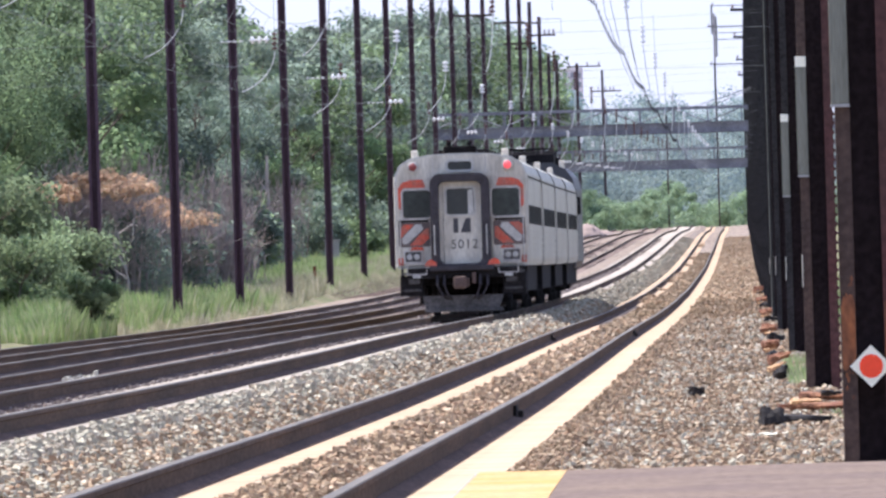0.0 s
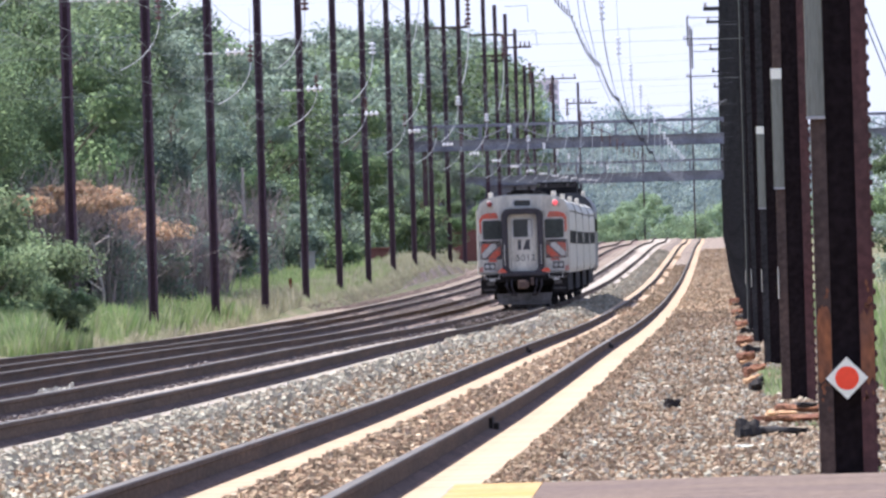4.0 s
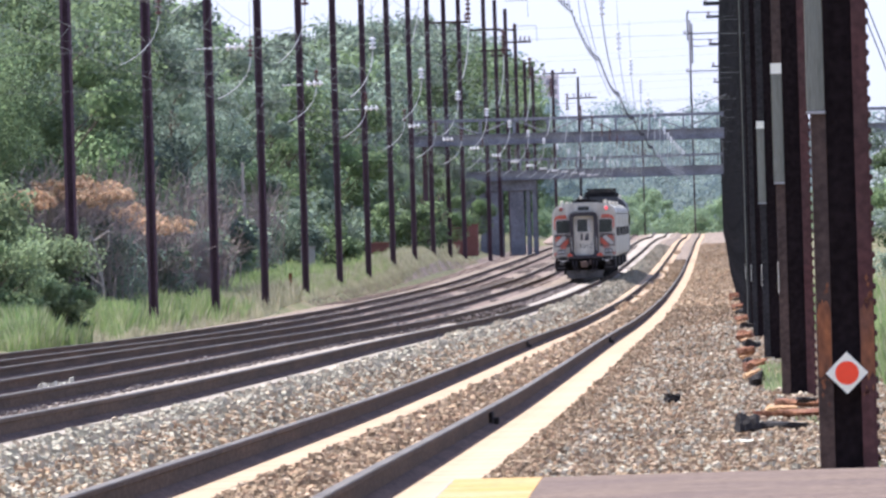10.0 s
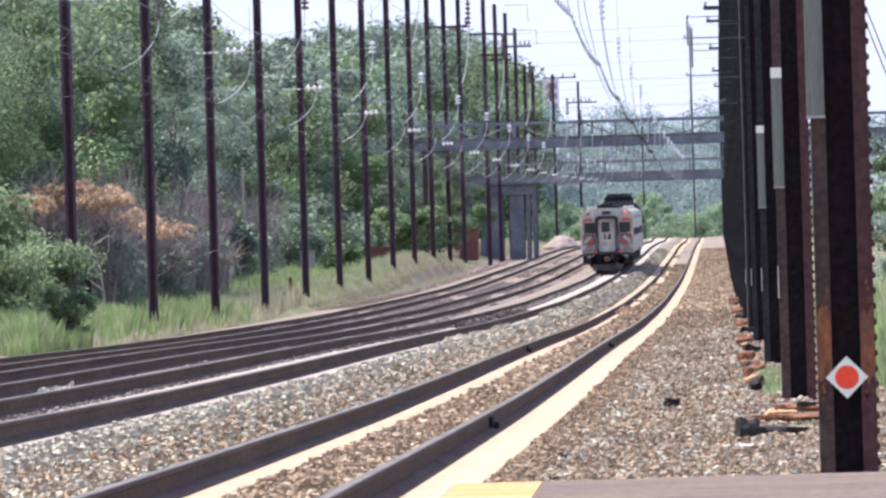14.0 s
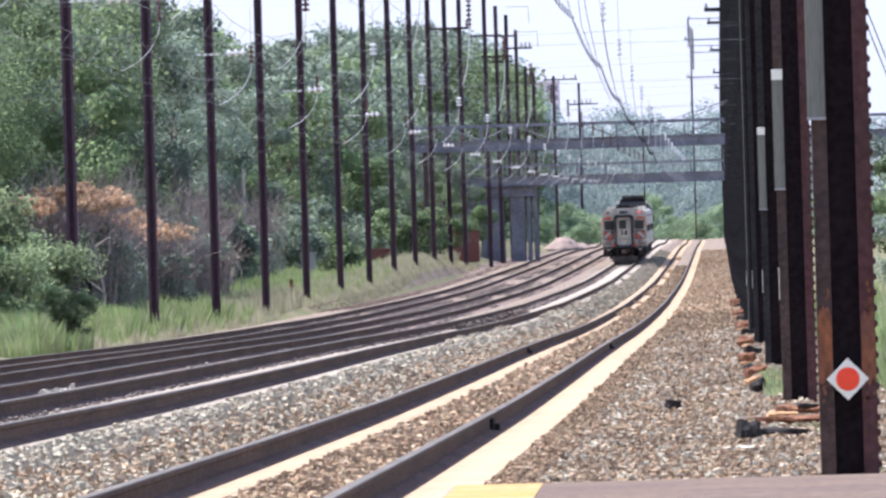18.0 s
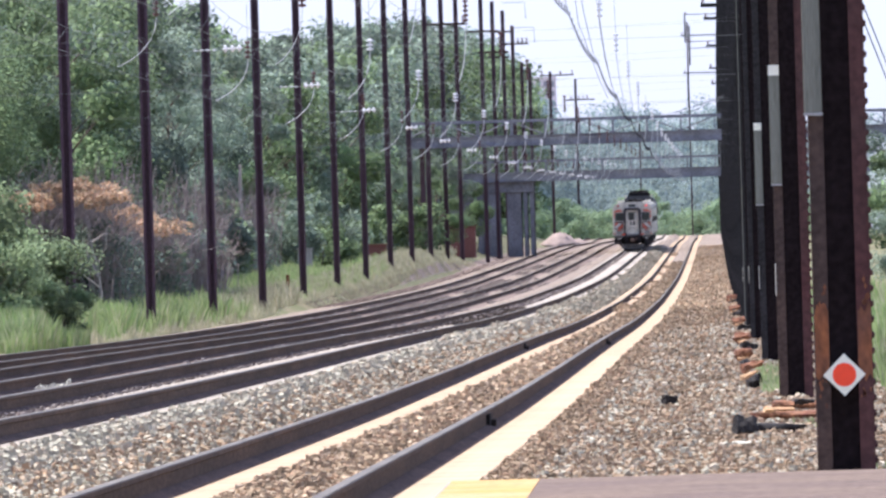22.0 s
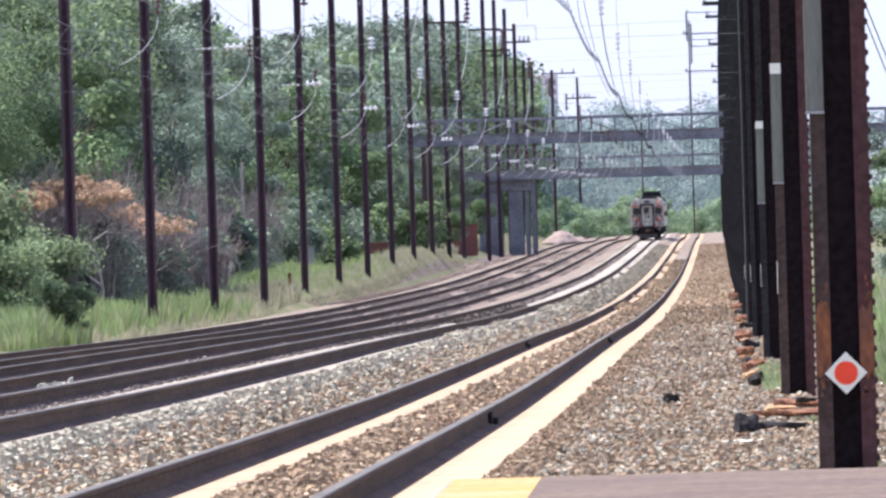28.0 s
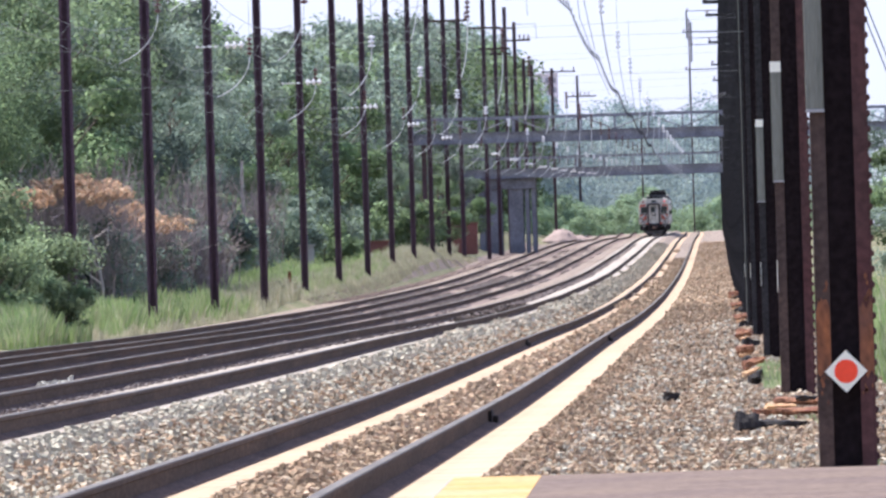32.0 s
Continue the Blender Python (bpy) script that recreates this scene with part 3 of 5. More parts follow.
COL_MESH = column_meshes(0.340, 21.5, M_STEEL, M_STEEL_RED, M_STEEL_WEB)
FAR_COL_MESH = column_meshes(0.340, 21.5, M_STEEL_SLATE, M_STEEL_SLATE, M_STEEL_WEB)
POLE_MESH = column_meshes(0.33, 21.0, M_POLE, M_POLE, M_POLE_WEB)


def rivet_mesh(w, height, pitch=0.0915):
    rs = B()
    z = 0.3
    while z < height:
        for sy in (-0.13, 0.13):
            m = Matrix.Translation((w / 2, sy, z)) @ Euler((0, math.pi / 2, 0)).to_matrix().to_4x4()
            lathe(rs, [(0.022, -0.004), (0.018, 0.010), (0.008, 0.016)], 6, m)
        z += pitch
    return mesh_of("rivets", rs, M_STEEL_RED)


RIVETS = rivet_mesh(0.340, 8.0)


def crossarm(e, z, x0, x1, pins):
    """A steel arm across the pole with pin insulators."""
    arm = part("crossarm", box(B(), x0, x1, -0.26, -0.18, z, z + 0.16), M_STEEL, e)
    for x in pins:
        part("pin_insulator", insulator(B(), (x, -0.22, z + 0.22), (0, 0, 1), 3, 0.13, 0.16), M_PORCELAIN_BROWN, arm)


def insulator(bm, p, axis, n=3, r=0.11, pitch=0.15):
    """A string of n sheds turned as one piece."""
    p, axis = Vector(p), Vector(axis).normalized()
    q = axis.to_track_quat("Z", "Y").to_matrix().to_4x4()
    prof = []
    for i in range(n):
        z, h = pitch * i, min(0.018, pitch * 0.16)
        prof += [(r * 0.28, z - pitch * 0.42), (r * 0.32, z - h * 1.7), (r, z - h * 1.6), (r, z + h), (r * 0.36, z + h * 2), (r * 0.28, z + pitch * 0.42)]
    return lathe(bm, prof, 8, Matrix.Translation(p) @ q)


PLATES = {k: (float(rz(COLUMNS[k])) + 0.98, float(rz(COLUMNS[k])) + 1.30) for k in (1, 2, 3, 4)}
# arms towards the tracks, by column: inner end, height, thickness
COLUMN_ARMS = {12: [(-0.47, 13.45, 0.22), (-0.33, 12.75, 0.16)], 16: [(-0.29, 14.2, 0.16), (-0.13, 12.6, 0.12), (-0.04, 11.5, 0.10)],
               21: [(-2.32, 20.85, 0.07), (-2.70, 18.92, 0.09), (-2.0, 18.35, 0.06), (-2.0, 17.75, 0.06), (-2.55, 15.45, 0.09)]}
for k, d in enumerate(COLUMNS):
    c = thing("catenary_column", "tall dark red-brown riveted steel column beside the track", "catenary pole", "platform side columns")
    c.location = (COL_X + {0: -0.0216, 1: 0.008, 2: 0.016}.get(k, 0.0), d, rz(d) - 0.35)
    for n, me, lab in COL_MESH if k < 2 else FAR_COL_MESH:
        part(n, me, None, c, lab)
    if k < 5:
        tagged(part("rivets", RIVETS, None, c), kind="stuff")
    for x0, zt, th in COLUMN_ARMS.get(k, ()):
        arm = part("crossarm", box(B(), x0 - COL_X, 0.5, -0.30, -0.18, zt - c.location.z, zt + th - c.location.z), M_STEEL_SLATE, c)
        part("pin_insulator", insulator(B(), (x0 - COL_X + 0.12, -0.24, zt - c.location.z + th + 0.06), (0, 0, 1), 2, 0.10, 0.12), M_PORCELAIN_BROWN, arm)
    if k == 21:
        for x0, z0, z1 in ((-2.30, 18.3, 20.95), (-1.92, 16.2, 19.9), (-2.15, 12.3, 15.6)):
            part("end_post", box(B(), x0 - COL_X - 0.07, x0 - COL_X + 0.07, -0.31, -0.17, z0 - c.location.z, z1 - c.location.z), M_STEEL_SLATE, c)
    if k == 4:
        part("conduit", tube(B(), [(-0.15, -0.20, 0.3), (-0.15, -0.20, 9.0)], 0.011, 6), M_BOARD, c, "thin grey conduit up the column")
    # white plates on the side towards the tracks, added for light through rivet gaps
    if k in PLATES:
        z0, z1 = PLATES[k]
        part("clearance_plate", box(B(), -0.178, -0.1705, -0.165, -0.06, z0 - c.location.z, z1 - c.location.z, 0.002), M_WHITE, c, "narrow white plate in place of a lit gap")
    # grey guard boards on the nearest columns
    if k < 3:
        z0 = EYE - c.location.z + (0.64, 0.39, 0.27, 0.1, 0.0)[k]
        ln = (1.5, 1.18, 1.14, 1.1, 1.0)[k]
        part("guard_board", box(B(), -0.190, -0.086, -0.209, -0.173, z0, z0 + ln, 0.006), M_BOARD, c, "weathered pale grey guard board")
        part("board_cap", box(B(), -0.194, -0.082, -0.213, -0.172, z0 - 0.018, z0, 0.003), M_CABINET, c)
        if k:
            part("board_top", box(B(), -0.192, -0.084, -0.211, -0.172, z0 + ln - 0.10, z0 + ln + 0.004, 0.003), M_WHITE, c, "white painted board end")

# arms by pole: ends, height over the rails, pins
POLE_ARMS = {16: [(-1.4, 1.9, 17.2, (1.1, 1.6))], 18: [(-1.2, 1.4, 18.0, (0.9,))], 19: [(-1.3, 1.3, 16.9, (-0.9, 0.9))],
             20: [(-1.0, 1.0, 19.25, (-0.8, 0.8)), (-1.4, 0.5, 17.0, (-1.2,))], 21: [(-0.7, 1.5, 18.8, (0.5, 0.9, 1.3))],
             26: [(-1.2, 2.7, 18.8, (-0.9, 1.2, 2.5))], 31: [(-1.4, 2.5, 19.55, (-0.6, 0.4, 1.0, 1.5))]}
for k, d in enumerate(POLES):
    if k > 23 and k not in (26, 31):
        continue
    px = POLE_X if k < 18 else -18.25
    e = thing("catenary_pole", "tall slim dark steel pole at the edge of the wood", "catenary pole", "wood side poles")
    e.location = (px, d, float(gz(px, d)) - 0.3)
    for n, me, lab in POLE_MESH:
        part(n, me, None, e, lab)
    e.scale = (1, 1, {21: 1.02, 22: 0.89, 23: 0.885, 26: 0.96, 31: 1.11}.get(k, 1.05))
    up = float(rz(d)) - e.location.z
    for x0, x1, h, pins in POLE_ARMS.get(k, ()):
        crossarm(e, (h + up) / e.scale.z, x0, x1, pins)
    if k in (20, 21):
        h = (20.8 if k == 20 else 19.95) + up
        part("bracket", tube(B(), [(0, -0.2, h), (2.0, -0.2, h), (2.05, -0.2, h - 1.4)], 0.03, 5), M_WIRE, e, "thin bent bracket")

# poles past the summit
for x, d, s in ((-2.9, 1790, 1.36), (-9.6, 1850, 0.8)):
    e = thing("catenary_pole", "distant slim steel pole past the summit of the line", "catenary pole", "poles past the summit")
    e.location = (x, d, float(rz(d)) - 1.2)
    for n, me, lab in POLE_MESH:
        part(n, me, None, e, lab)
    e.scale = (0.6, 0.6, s)

# marks on the nearest column
near = [o for o in scene.objects if o.name == "catenary_column"][0]
zb = EYE - near.location.z
for x0, x1 in ((-0.166, -0.086), (0.086, 0.166)):
    rs = np.random.RandomState(int(x0 * 1000) + 300)
    xs = np.linspace(x0, x1, 7)
    bm = prism(B(), [(x, zb - 0.955 + 0.06 * rs.rand()) for x in xs] + [(x, zb - 0.47 - 0.09 * rs.rand()) for x in xs[::-1]], -0.1735, -0.1695)
    for i in range(14):
        x, z, r = rs.uniform(x0 + 0.012, x1 - 0.012), zb + rs.choice((-0.98, -0.45)) + 0.05 * rs.normal(), 0.004 + 0.008 * rs.rand()
        prism(bm, [(x, z - r * 2), (x + r, z), (x, z + r * 2.4), (x - r, z)], -0.1733, -0.1695)
    part("rusted_band", bm, M_RUST, near, "patchy orange rusted band")
sign = thing("marker_sign", "white diamond sign with an orange-red disc on a dark column", "sign", at=(COL_X - 0.0216, COLUMNS[0] - 0.182, EYE - 0.90))
sg = B()
prism(sg, [(0, -0.125), (0.125, 0), (0, 0.125), (-0.125, 0)], -0.004, 0.006)
part("plate", sg, M_WHITE, sign, "white diamond plate")
part("disc", lathe(B(), [(0.069, 0), (0.069, 0.002)], 40, Matrix.Translation((0, -0.0045, 0)) @ Euler((math.pi / 2, 0, 0)).to_matrix().to_4x4()), M_ORANGE, sign, "orange-red reflective disc")

# guy wires behind the second column
guy = thing("guy_wire", "pair of steel guy wires stretched from a column to the ground", "guy wire")
for o in (0.0, 0.06):
    part("strand", tube(B(), [(COL_X + 0.19 + o, 141, EYE + 3.65), (COL_X + 0.7 + o, 141.0, EYE + 2.22), (COL_X + 2.4 + o, 141.2, EYE - 2.4)], 0.007, 5), M_WIRE, guy)

# ---- overhead line ----
RODS = [(-2.80, 7.75, -2.88, 6.50), (-6.22, 7.75, -6.42, 6.28), (-8.68, 7.07, -9.28, 5.90), (-11.80, 6.98, -12.66, 5.95)]


def bent_rod(x0, z0, x1, z1, d, r):
    """A steady rod that leaves its insulator upright and bends towards the wire."""
    pts = []
    for j in range(9):
        a = j / 8 * 1.1
        pts.append((x0 + (x1 - x0) * (1 - math.cos(a)) / (1 - math.cos(1.1)), d, z0 + (z1 - z0) * math.sin(a) / math.sin(1.1)))
    return tube(B(), pts, r, 5)


def cross_span(k, d):
    e = thing("cross_span", "steel cross-span wires with porcelain insulators over the tracks", "overhead wires", "cross-spans over the tracks")
    z = float(rz(d))
    for hgt, sag, r in ((6.24, 0.0, 0.0035), (7.48, 0.12, 0.0025), (8.45, 0.25, 0.002)):
        pts = [(POLE_X + (COL_X - POLE_X) * i / 8, d, z + hgt + sag * (((i - 4) / 4) ** 2)) for i in range(9)]
        part("span_wire", tube(B(), pts, r, 4), M_WIRE, e)
    part("insulator", insulator(B(), (-10.34, d, z + 6.27), (1, 0, 0.02), 3, 0.075, 0.15), M_PORCELAIN, e, "white porcelain disc string lying along the span")
    if k < 7:
        part("strain_insulator", insulator(B(), (-10.98, d, z + 6.25), (1, 0, 0), 4, 0.022, 0.13), M_ROD, e, "slim pale strain insulator")
    for i, (x0, z0, x1, z1) in enumerate(RODS):
        if i == 0:
            n = 4 if k < 9 else 3
            part("insulator", insulator(B(), (x0, d, z + z0 + 0.08), (0, 0, 1), n, 0.085, 0.15), M_PORCELAIN, e, "white porcelain disc string")
            if k < 8:
                part("hanger_cable", tube(B(), [(x0, d, z + z0), (x0, d + 12, z + 7.1), (x0 + 0.02, d + 34, z + 6.35)], 0.009, 4), M_WIRE, e)
                part("hanger", tube(B(), [(x0, d, z + z0 + 0.6), (x0 - 0.02, d, z + 9.6)], 0.006, 4), M_WIRE, e)
                continue
        elif i == 2:
            part("insulator", insulator(B(), (x0, d, z + z0 + 0.08), (0, 0, 1), 3, 0.088, 0.11), M_PORCELAIN if k > 4 else M_PORCELAIN_BROWN, e, "white porcelain disc string")
        else:
            part("insulator", insulator(B(), (x0, d, z + z0 + 0.07), (0, 0, 1), 4 if i == 3 else 6, 0.07, 0.12), M_PORCELAIN_BROWN, e, "brown porcelain disc string")
        part("steady_rod", bent_rod(x0, z + z0, x1, z + z1, d, 0.0105 if k < 5 else 0.015), M_ROD, e, "curved pale steady rod")
        part("hanger", tube(B(), [(x0, d, z + z0 + 0.4), (x0, d, z + 8.4)], 0.006, 4), M_WIRE, e)
    return e


for k, d in enumerate(POLES[:21]):
    if k >= 3:
        cross_span(k, d)

CONTACT = [(-2.86, 6.45), (-6.42, 6.22), (-9.28, 5.86), (-12.66, 5.92)]
for i, (x, h) in enumerate(CONTACT):
    e = thing("contact_line", "overhead contact line with sagging messenger wire and droppers", "overhead wires", "contact lines")
    ds = np.arange(POLES[1], POLES[31] + 1, 7.375)
    if i:
        part("contact_wire", tube(B(), [(x - 0.1 * math.cos((d - POLES[0]) / 59 * math.pi), d, float(rz(d)) + h) for d in ds], 0.005, 4), M_WIRE, e)
        mz = [float(rz(d)) + h + 0.35 + 0.45 * (2 * abs(((d - POLES[0]) / 59.0) % 1.0 - 0.5)) ** 2 for d in ds]
        part("messenger_wire", tube(B(), [(x + 0.3, d, z) for d, z in zip(ds, mz)], 0.006, 4), M_WIRE, e)
        hb = B()
        for d, z in zip(ds, mz):
            if d < 1300:
                tube(hb, [(x + 0.3, d, z), (x, d, float(rz(d)) + h)], 0.004, 4)
        tagged(part("dropper_wire", hb, M_WIRE, e), kind="stuff")
        continue
    # the platform track: a thick cable that sags from span to span, with clips and loops of jumper
    ds = np.arange(POLES[1], POLES[24], 5.9)
    mx = -2.42
    mz = [float(rz(d)) + 5.53 + 0.19 * (2 * abs(((d - POLES[0]) / 59.0) % 1.0 - 0.5)) ** 1.7 for d in ds]
    part("messenger_wire", tube(B(), [(mx, d, z) for d, z in zip(ds, mz)], 0.0065, 5), M_FEEDER, e, "thick dark messenger cable")
    cl = B()
    for d in np.arange(190, 560, 4.2):
        z = float(np.interp(d, ds, mz))
        box(cl, mx - 0.011, mx + 0.011, d - 0.03, d + 0.03, z - 0.02, z + 0.10)
    tagged(part("cable_clip", cl, M_FEEDER, e, "small dark cable clips"), kind="stuff")
    part("contact_wire", tube(B(), [(x, d, float(rz(d)) + h) for d in np.arange(POLES[8], POLES[31], 14.75)], 0.004, 4), M_WIRE, e)
    for rows in ([(274, 7.3), (282, 6.65), (286, 6.34), (302, 6.19), (330, 5.9), (362, 5.74)], [(322, 8.9), (335, 7.74), (344, 7.09), (356, 6.65), (372, 6.36), (387, 6.09), (420, 5.75)]):
        part("jumper", tube(B(), [(-2.66, d, float(rz(d)) + q) for d, q in rows], 0.007, 5), M_FEEDER, e, "slack dark jumper cable")
    hb = B()
    for d in np.arange(600, 1300, 14.75):
        tube(hb, [(mx, d, float(np.interp(d, ds, mz))), (x, d, float(rz(d)) + h)], 0.004, 4)
    tagged(part("dropper_wire", hb, M_ROD, e), kind="stuff")

feed = thing("feeder_cable", "bundle of dark feeder cables slung from a column over the tracks", "overhead wires")
for x0, d0, z0, x1, d1, z1 in ((1.2, 700, 8.05, -3.05, 900, 8.48), (0.5, 712, 7.80, -2.7, 900, 8.30), (0.75, 706, 7.92, -2.3, 880, 8.55)):
    part("strand", tube(B(), [(x0, d0, z0), ((x0 + x1) / 2, (d0 + d1) / 2, (z0 + z1) / 2 - 0.06), (x1, d1, z1)], 0.014, 5), M_FEEDER, feed)

# ---- bridges over the line ----
def overbridge(d, z0, z1, rail_top, x0, x1, label, brace=False):
    e = thing("overbridge", label, "bridge", "bridges over the railway")
    z = EYE
    for nm, s in (("near_girder", -4.05), ("far_girder", 4.05)):
        g = B()
        box(g, x0, x1, d + s - 0.06, d + s + 0.06, z + z0, z + z1)
        for zz in (z0, z1 - 0.06):
            box(g, x0, x1, d + s - 0.22, d + s + 0.22, z + zz - 0.002, z + zz + 0.06)
        x = x0 + 0.5
        while x < x1:
            box(g, x, x + 0.05, d + s - 0.18, d + s + 0.18, z + z0 + 0.06, z + z1 - 0.06)
            x += 1.8
        part(nm, g, M_GIRDER, e)
    part("deck", box(B(), x0, x1, d - 3.9, d + 3.9, z + z0 + 0.3, z + z0 + 0.55), M_CONCRETE, e)
    for s in (-4.05, 4.05):
        part("top_rail", box(B(), x0, x1, d + s - 0.06, d + s + 0.06, z + rail_top - 0.16, z + rail_top), M_GIRDER, e)
        x, up = x0, True
        while x < x1:
            if brace and s < 0:
                za, zb = (z1 + 0.02, rail_top - 0.17) if up else (rail_top - 0.17, z1 + 0.02)
                part("brace", tube(B(), [(x + 0.1, d + s, z + za), (x + 2.4, d + s, z + zb)], 0.045, 4), M_GIRDER, e)
                up = not up
            part("railing_post", box(B(), x, x + 0.1, d + s - 0.05, d + s + 0.05, z + z1 + 0.003, z + rail_top - 0.163), M_GIRDER, e)
            x += 2.4
    return e


BR_A = overbridge(1000, 6.0, 6.75, 7.85, -21.5, 45, "dark steel girder bridge with a braced railing over the railway", True)
BR_B = overbridge(1200, 4.15, 4.95, 5.95, -21.5, 45, "lower road bridge on rows of columns over the railway")
BAR = mesh_of("fence_bar", box(B(), 0, 0.035, 0, 0.04, 0, 1.98), M_CABINET)
for i in range(168):
    part("fence_bar", BAR, None, BR_B, "pale tall fence bar" if i == 0 else "").location = (-21.3 + i * 0.39, 1195.78, EYE + 5.012)
for s in (-3.2, 3.2):
    part("pier_cap", box(B(), -20.4, -15.3, 1200 + s - 0.5, 1200 + s + 0.5, EYE + 3.25, EYE + 4.14, 0.05), M_PIER, BR_B)
    for x, w in ((-19.9, 0.25), (-18.7, 0.50), (-17.0, 0.60), (-16.05, 0.16), (-15.5, 0.18)):
        part("pier", box(B(), x - w, x + w, 1200 + s - 0.28, 1200 + s + 0.28, float(rz(1200)) - 1.5, EYE + 3.248, 0.04), M_PIER, BR_B)
for x in (3.5, 5.5):
    for br, d, t in ((BR_A, 1000, 6.3), (BR_B, 1200, 4.4)):
        part("pier", box(B(), x - 0.3, x + 0.3, d - 0.3, d + 0.3, float(rz(d)) - 1.5, EYE + t, 0.04), M_PIER, br)
part("pier", box(B(), -20.8, -20.45, 999.8, 1000.2, float(rz(1000)) - 1.5, EYE + 6.3, 0.04), M_POLE, BR_A)
part("abutment", box(B(), -32, -20.6, 1196.5, 1205, float(rz(1200)) - 2, EYE + 4.4, 0.05), M_MASONRY, BR_B, "stone abutment with haze painted into its colour")

# ---- vegetation ----
def leaf_cloud(rs, centres, radii, count, size):
    """Small leaf quads scattered in clumps."""
    c = rs.randint(0, len(centres), count)
    dirs = rs.normal(size=(count, 3))
    dirs /= np.linalg.norm(dirs, axis=1)[:, None]
    rad = rs.rand(count) ** 0.3
    p = centres[c] + dirs * (radii[c] * rad)[:, None] * np.array([1, 1, 0.8])
    # leaves lie roughly along the outside of their clump and turn up to the sky
    nrm = dirs * 0.75 + np.array([0, 0, 0.5]) + rs.normal(size=(count, 3)) * 0.5
    nrm /= np.linalg.norm(nrm, axis=1)[:, None]
    a = np.cross(nrm, rs.normal(size=(count, 3)))
    a /= np.linalg.norm(a, axis=1)[:, None]
    b = np.cross(nrm, a)
    s = size * (0.6 + 0.8 * rs.rand(count))[:, None]
    q = np.stack([p - a * s, p - b * s * 0.6, p + a * s, p + b * s * 0.6], 1)
    return q.reshape(-1, 3), np.arange(count * 4).reshape(-1, 4)


def tree_meshes(seed, height, spread, leaf_count, leaf, material, low=0.25, clumps=30):
    rs = np.random.RandomState(seed)
    bm = B()
    lean = rs.normal(size=2) * 0.4
    top = Vector((lean[0], lean[1], height * 0.75))
    tube(bm, [(0, 0, -0.3), (lean[0] * 0.2, lean[1] * 0.2, height * 0.3), (lean[0] * 0.6, lean[1] * 0.6, height * 0.55), top], 0.014 * height, 7, 0.004 * height)
    cs, rr = [], []
    for i in range(clumps):
        h = height * (low + (0.93 - low) * rs.rand())
        env = spread * math.sin(math.pi * min(0.97, max(0.14, (h / height - low * 0.6) / (1.08 - low * 0.6)))) ** 0.6
        ang, rad = rs.rand() * 6.283, env * (0.45 + 0.6 * rs.rand())
        c = Vector((lean[0] * h / height + rad * math.cos(ang), lean[1] * h / height + rad * math.sin(ang), h))
        z0 = max(0.12 * height, h - rad * 0.9)
        tube(bm, [(lean[0] * z0 / height, lean[1] * z0 / height, z0), (c.x * 0.5, c.y * 0.5, (z0 + h) / 2 - 0.1), c], 0.005 * height, 4, 0.01)
        cs.append(c[:]), rr.append(spread * (0.20 + 0.30 * rs.rand()))
    v, f = leaf_cloud(rs, np.array(cs), np.array(rr), leaf_count, leaf)
    return mesh_of("trunk", bm, M_BARK, True), quick("crown", v, f, material)


def kinds(seed, count, leaf, dark=M_LEAF_HAZED):
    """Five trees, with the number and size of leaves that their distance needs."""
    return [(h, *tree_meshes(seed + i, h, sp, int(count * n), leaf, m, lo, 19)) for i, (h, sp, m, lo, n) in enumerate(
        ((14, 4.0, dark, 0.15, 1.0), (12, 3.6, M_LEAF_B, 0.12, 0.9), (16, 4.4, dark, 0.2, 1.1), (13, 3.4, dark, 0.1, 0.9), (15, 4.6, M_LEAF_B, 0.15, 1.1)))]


# only the near trees swap the haze-tinted leaf colour for plain green
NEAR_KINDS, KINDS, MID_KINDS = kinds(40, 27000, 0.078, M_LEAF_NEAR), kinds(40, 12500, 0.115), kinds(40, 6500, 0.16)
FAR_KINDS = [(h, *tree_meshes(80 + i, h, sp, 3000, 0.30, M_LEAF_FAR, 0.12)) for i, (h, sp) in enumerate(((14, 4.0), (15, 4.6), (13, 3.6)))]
SHRUBS = []
for i, (h, sp, m) in enumerate(((3.2, 1.9, M_LEAF_HAZED), (2.6, 1.7, M_LEAF_B), (4.0, 2.1, M_LEAF_HAZED), (4.2, 2.0, M_LEAF_NEAR))):
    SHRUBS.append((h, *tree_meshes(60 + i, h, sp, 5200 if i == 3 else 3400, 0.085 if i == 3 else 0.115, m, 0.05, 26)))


def plant(kinds, kind, x, d, height, name, label, category, group):
    h, trunk, crown = kinds[kind]
    e = thing(name, label, category, group, (x, d, float(gz(x, d)) - 0.1))
    s = height / h
    e.scale = (s * random.uniform(0.9, 1.15), s * random.uniform(0.9, 1.15), s)
    e.rotation_euler = (0, 0, random.random() * 6.28)
    part("trunk" if name == "tree" else "stem", trunk, None, e)
    part("crown" if name == "tree" else "foliage", crown, None, e)
    return e


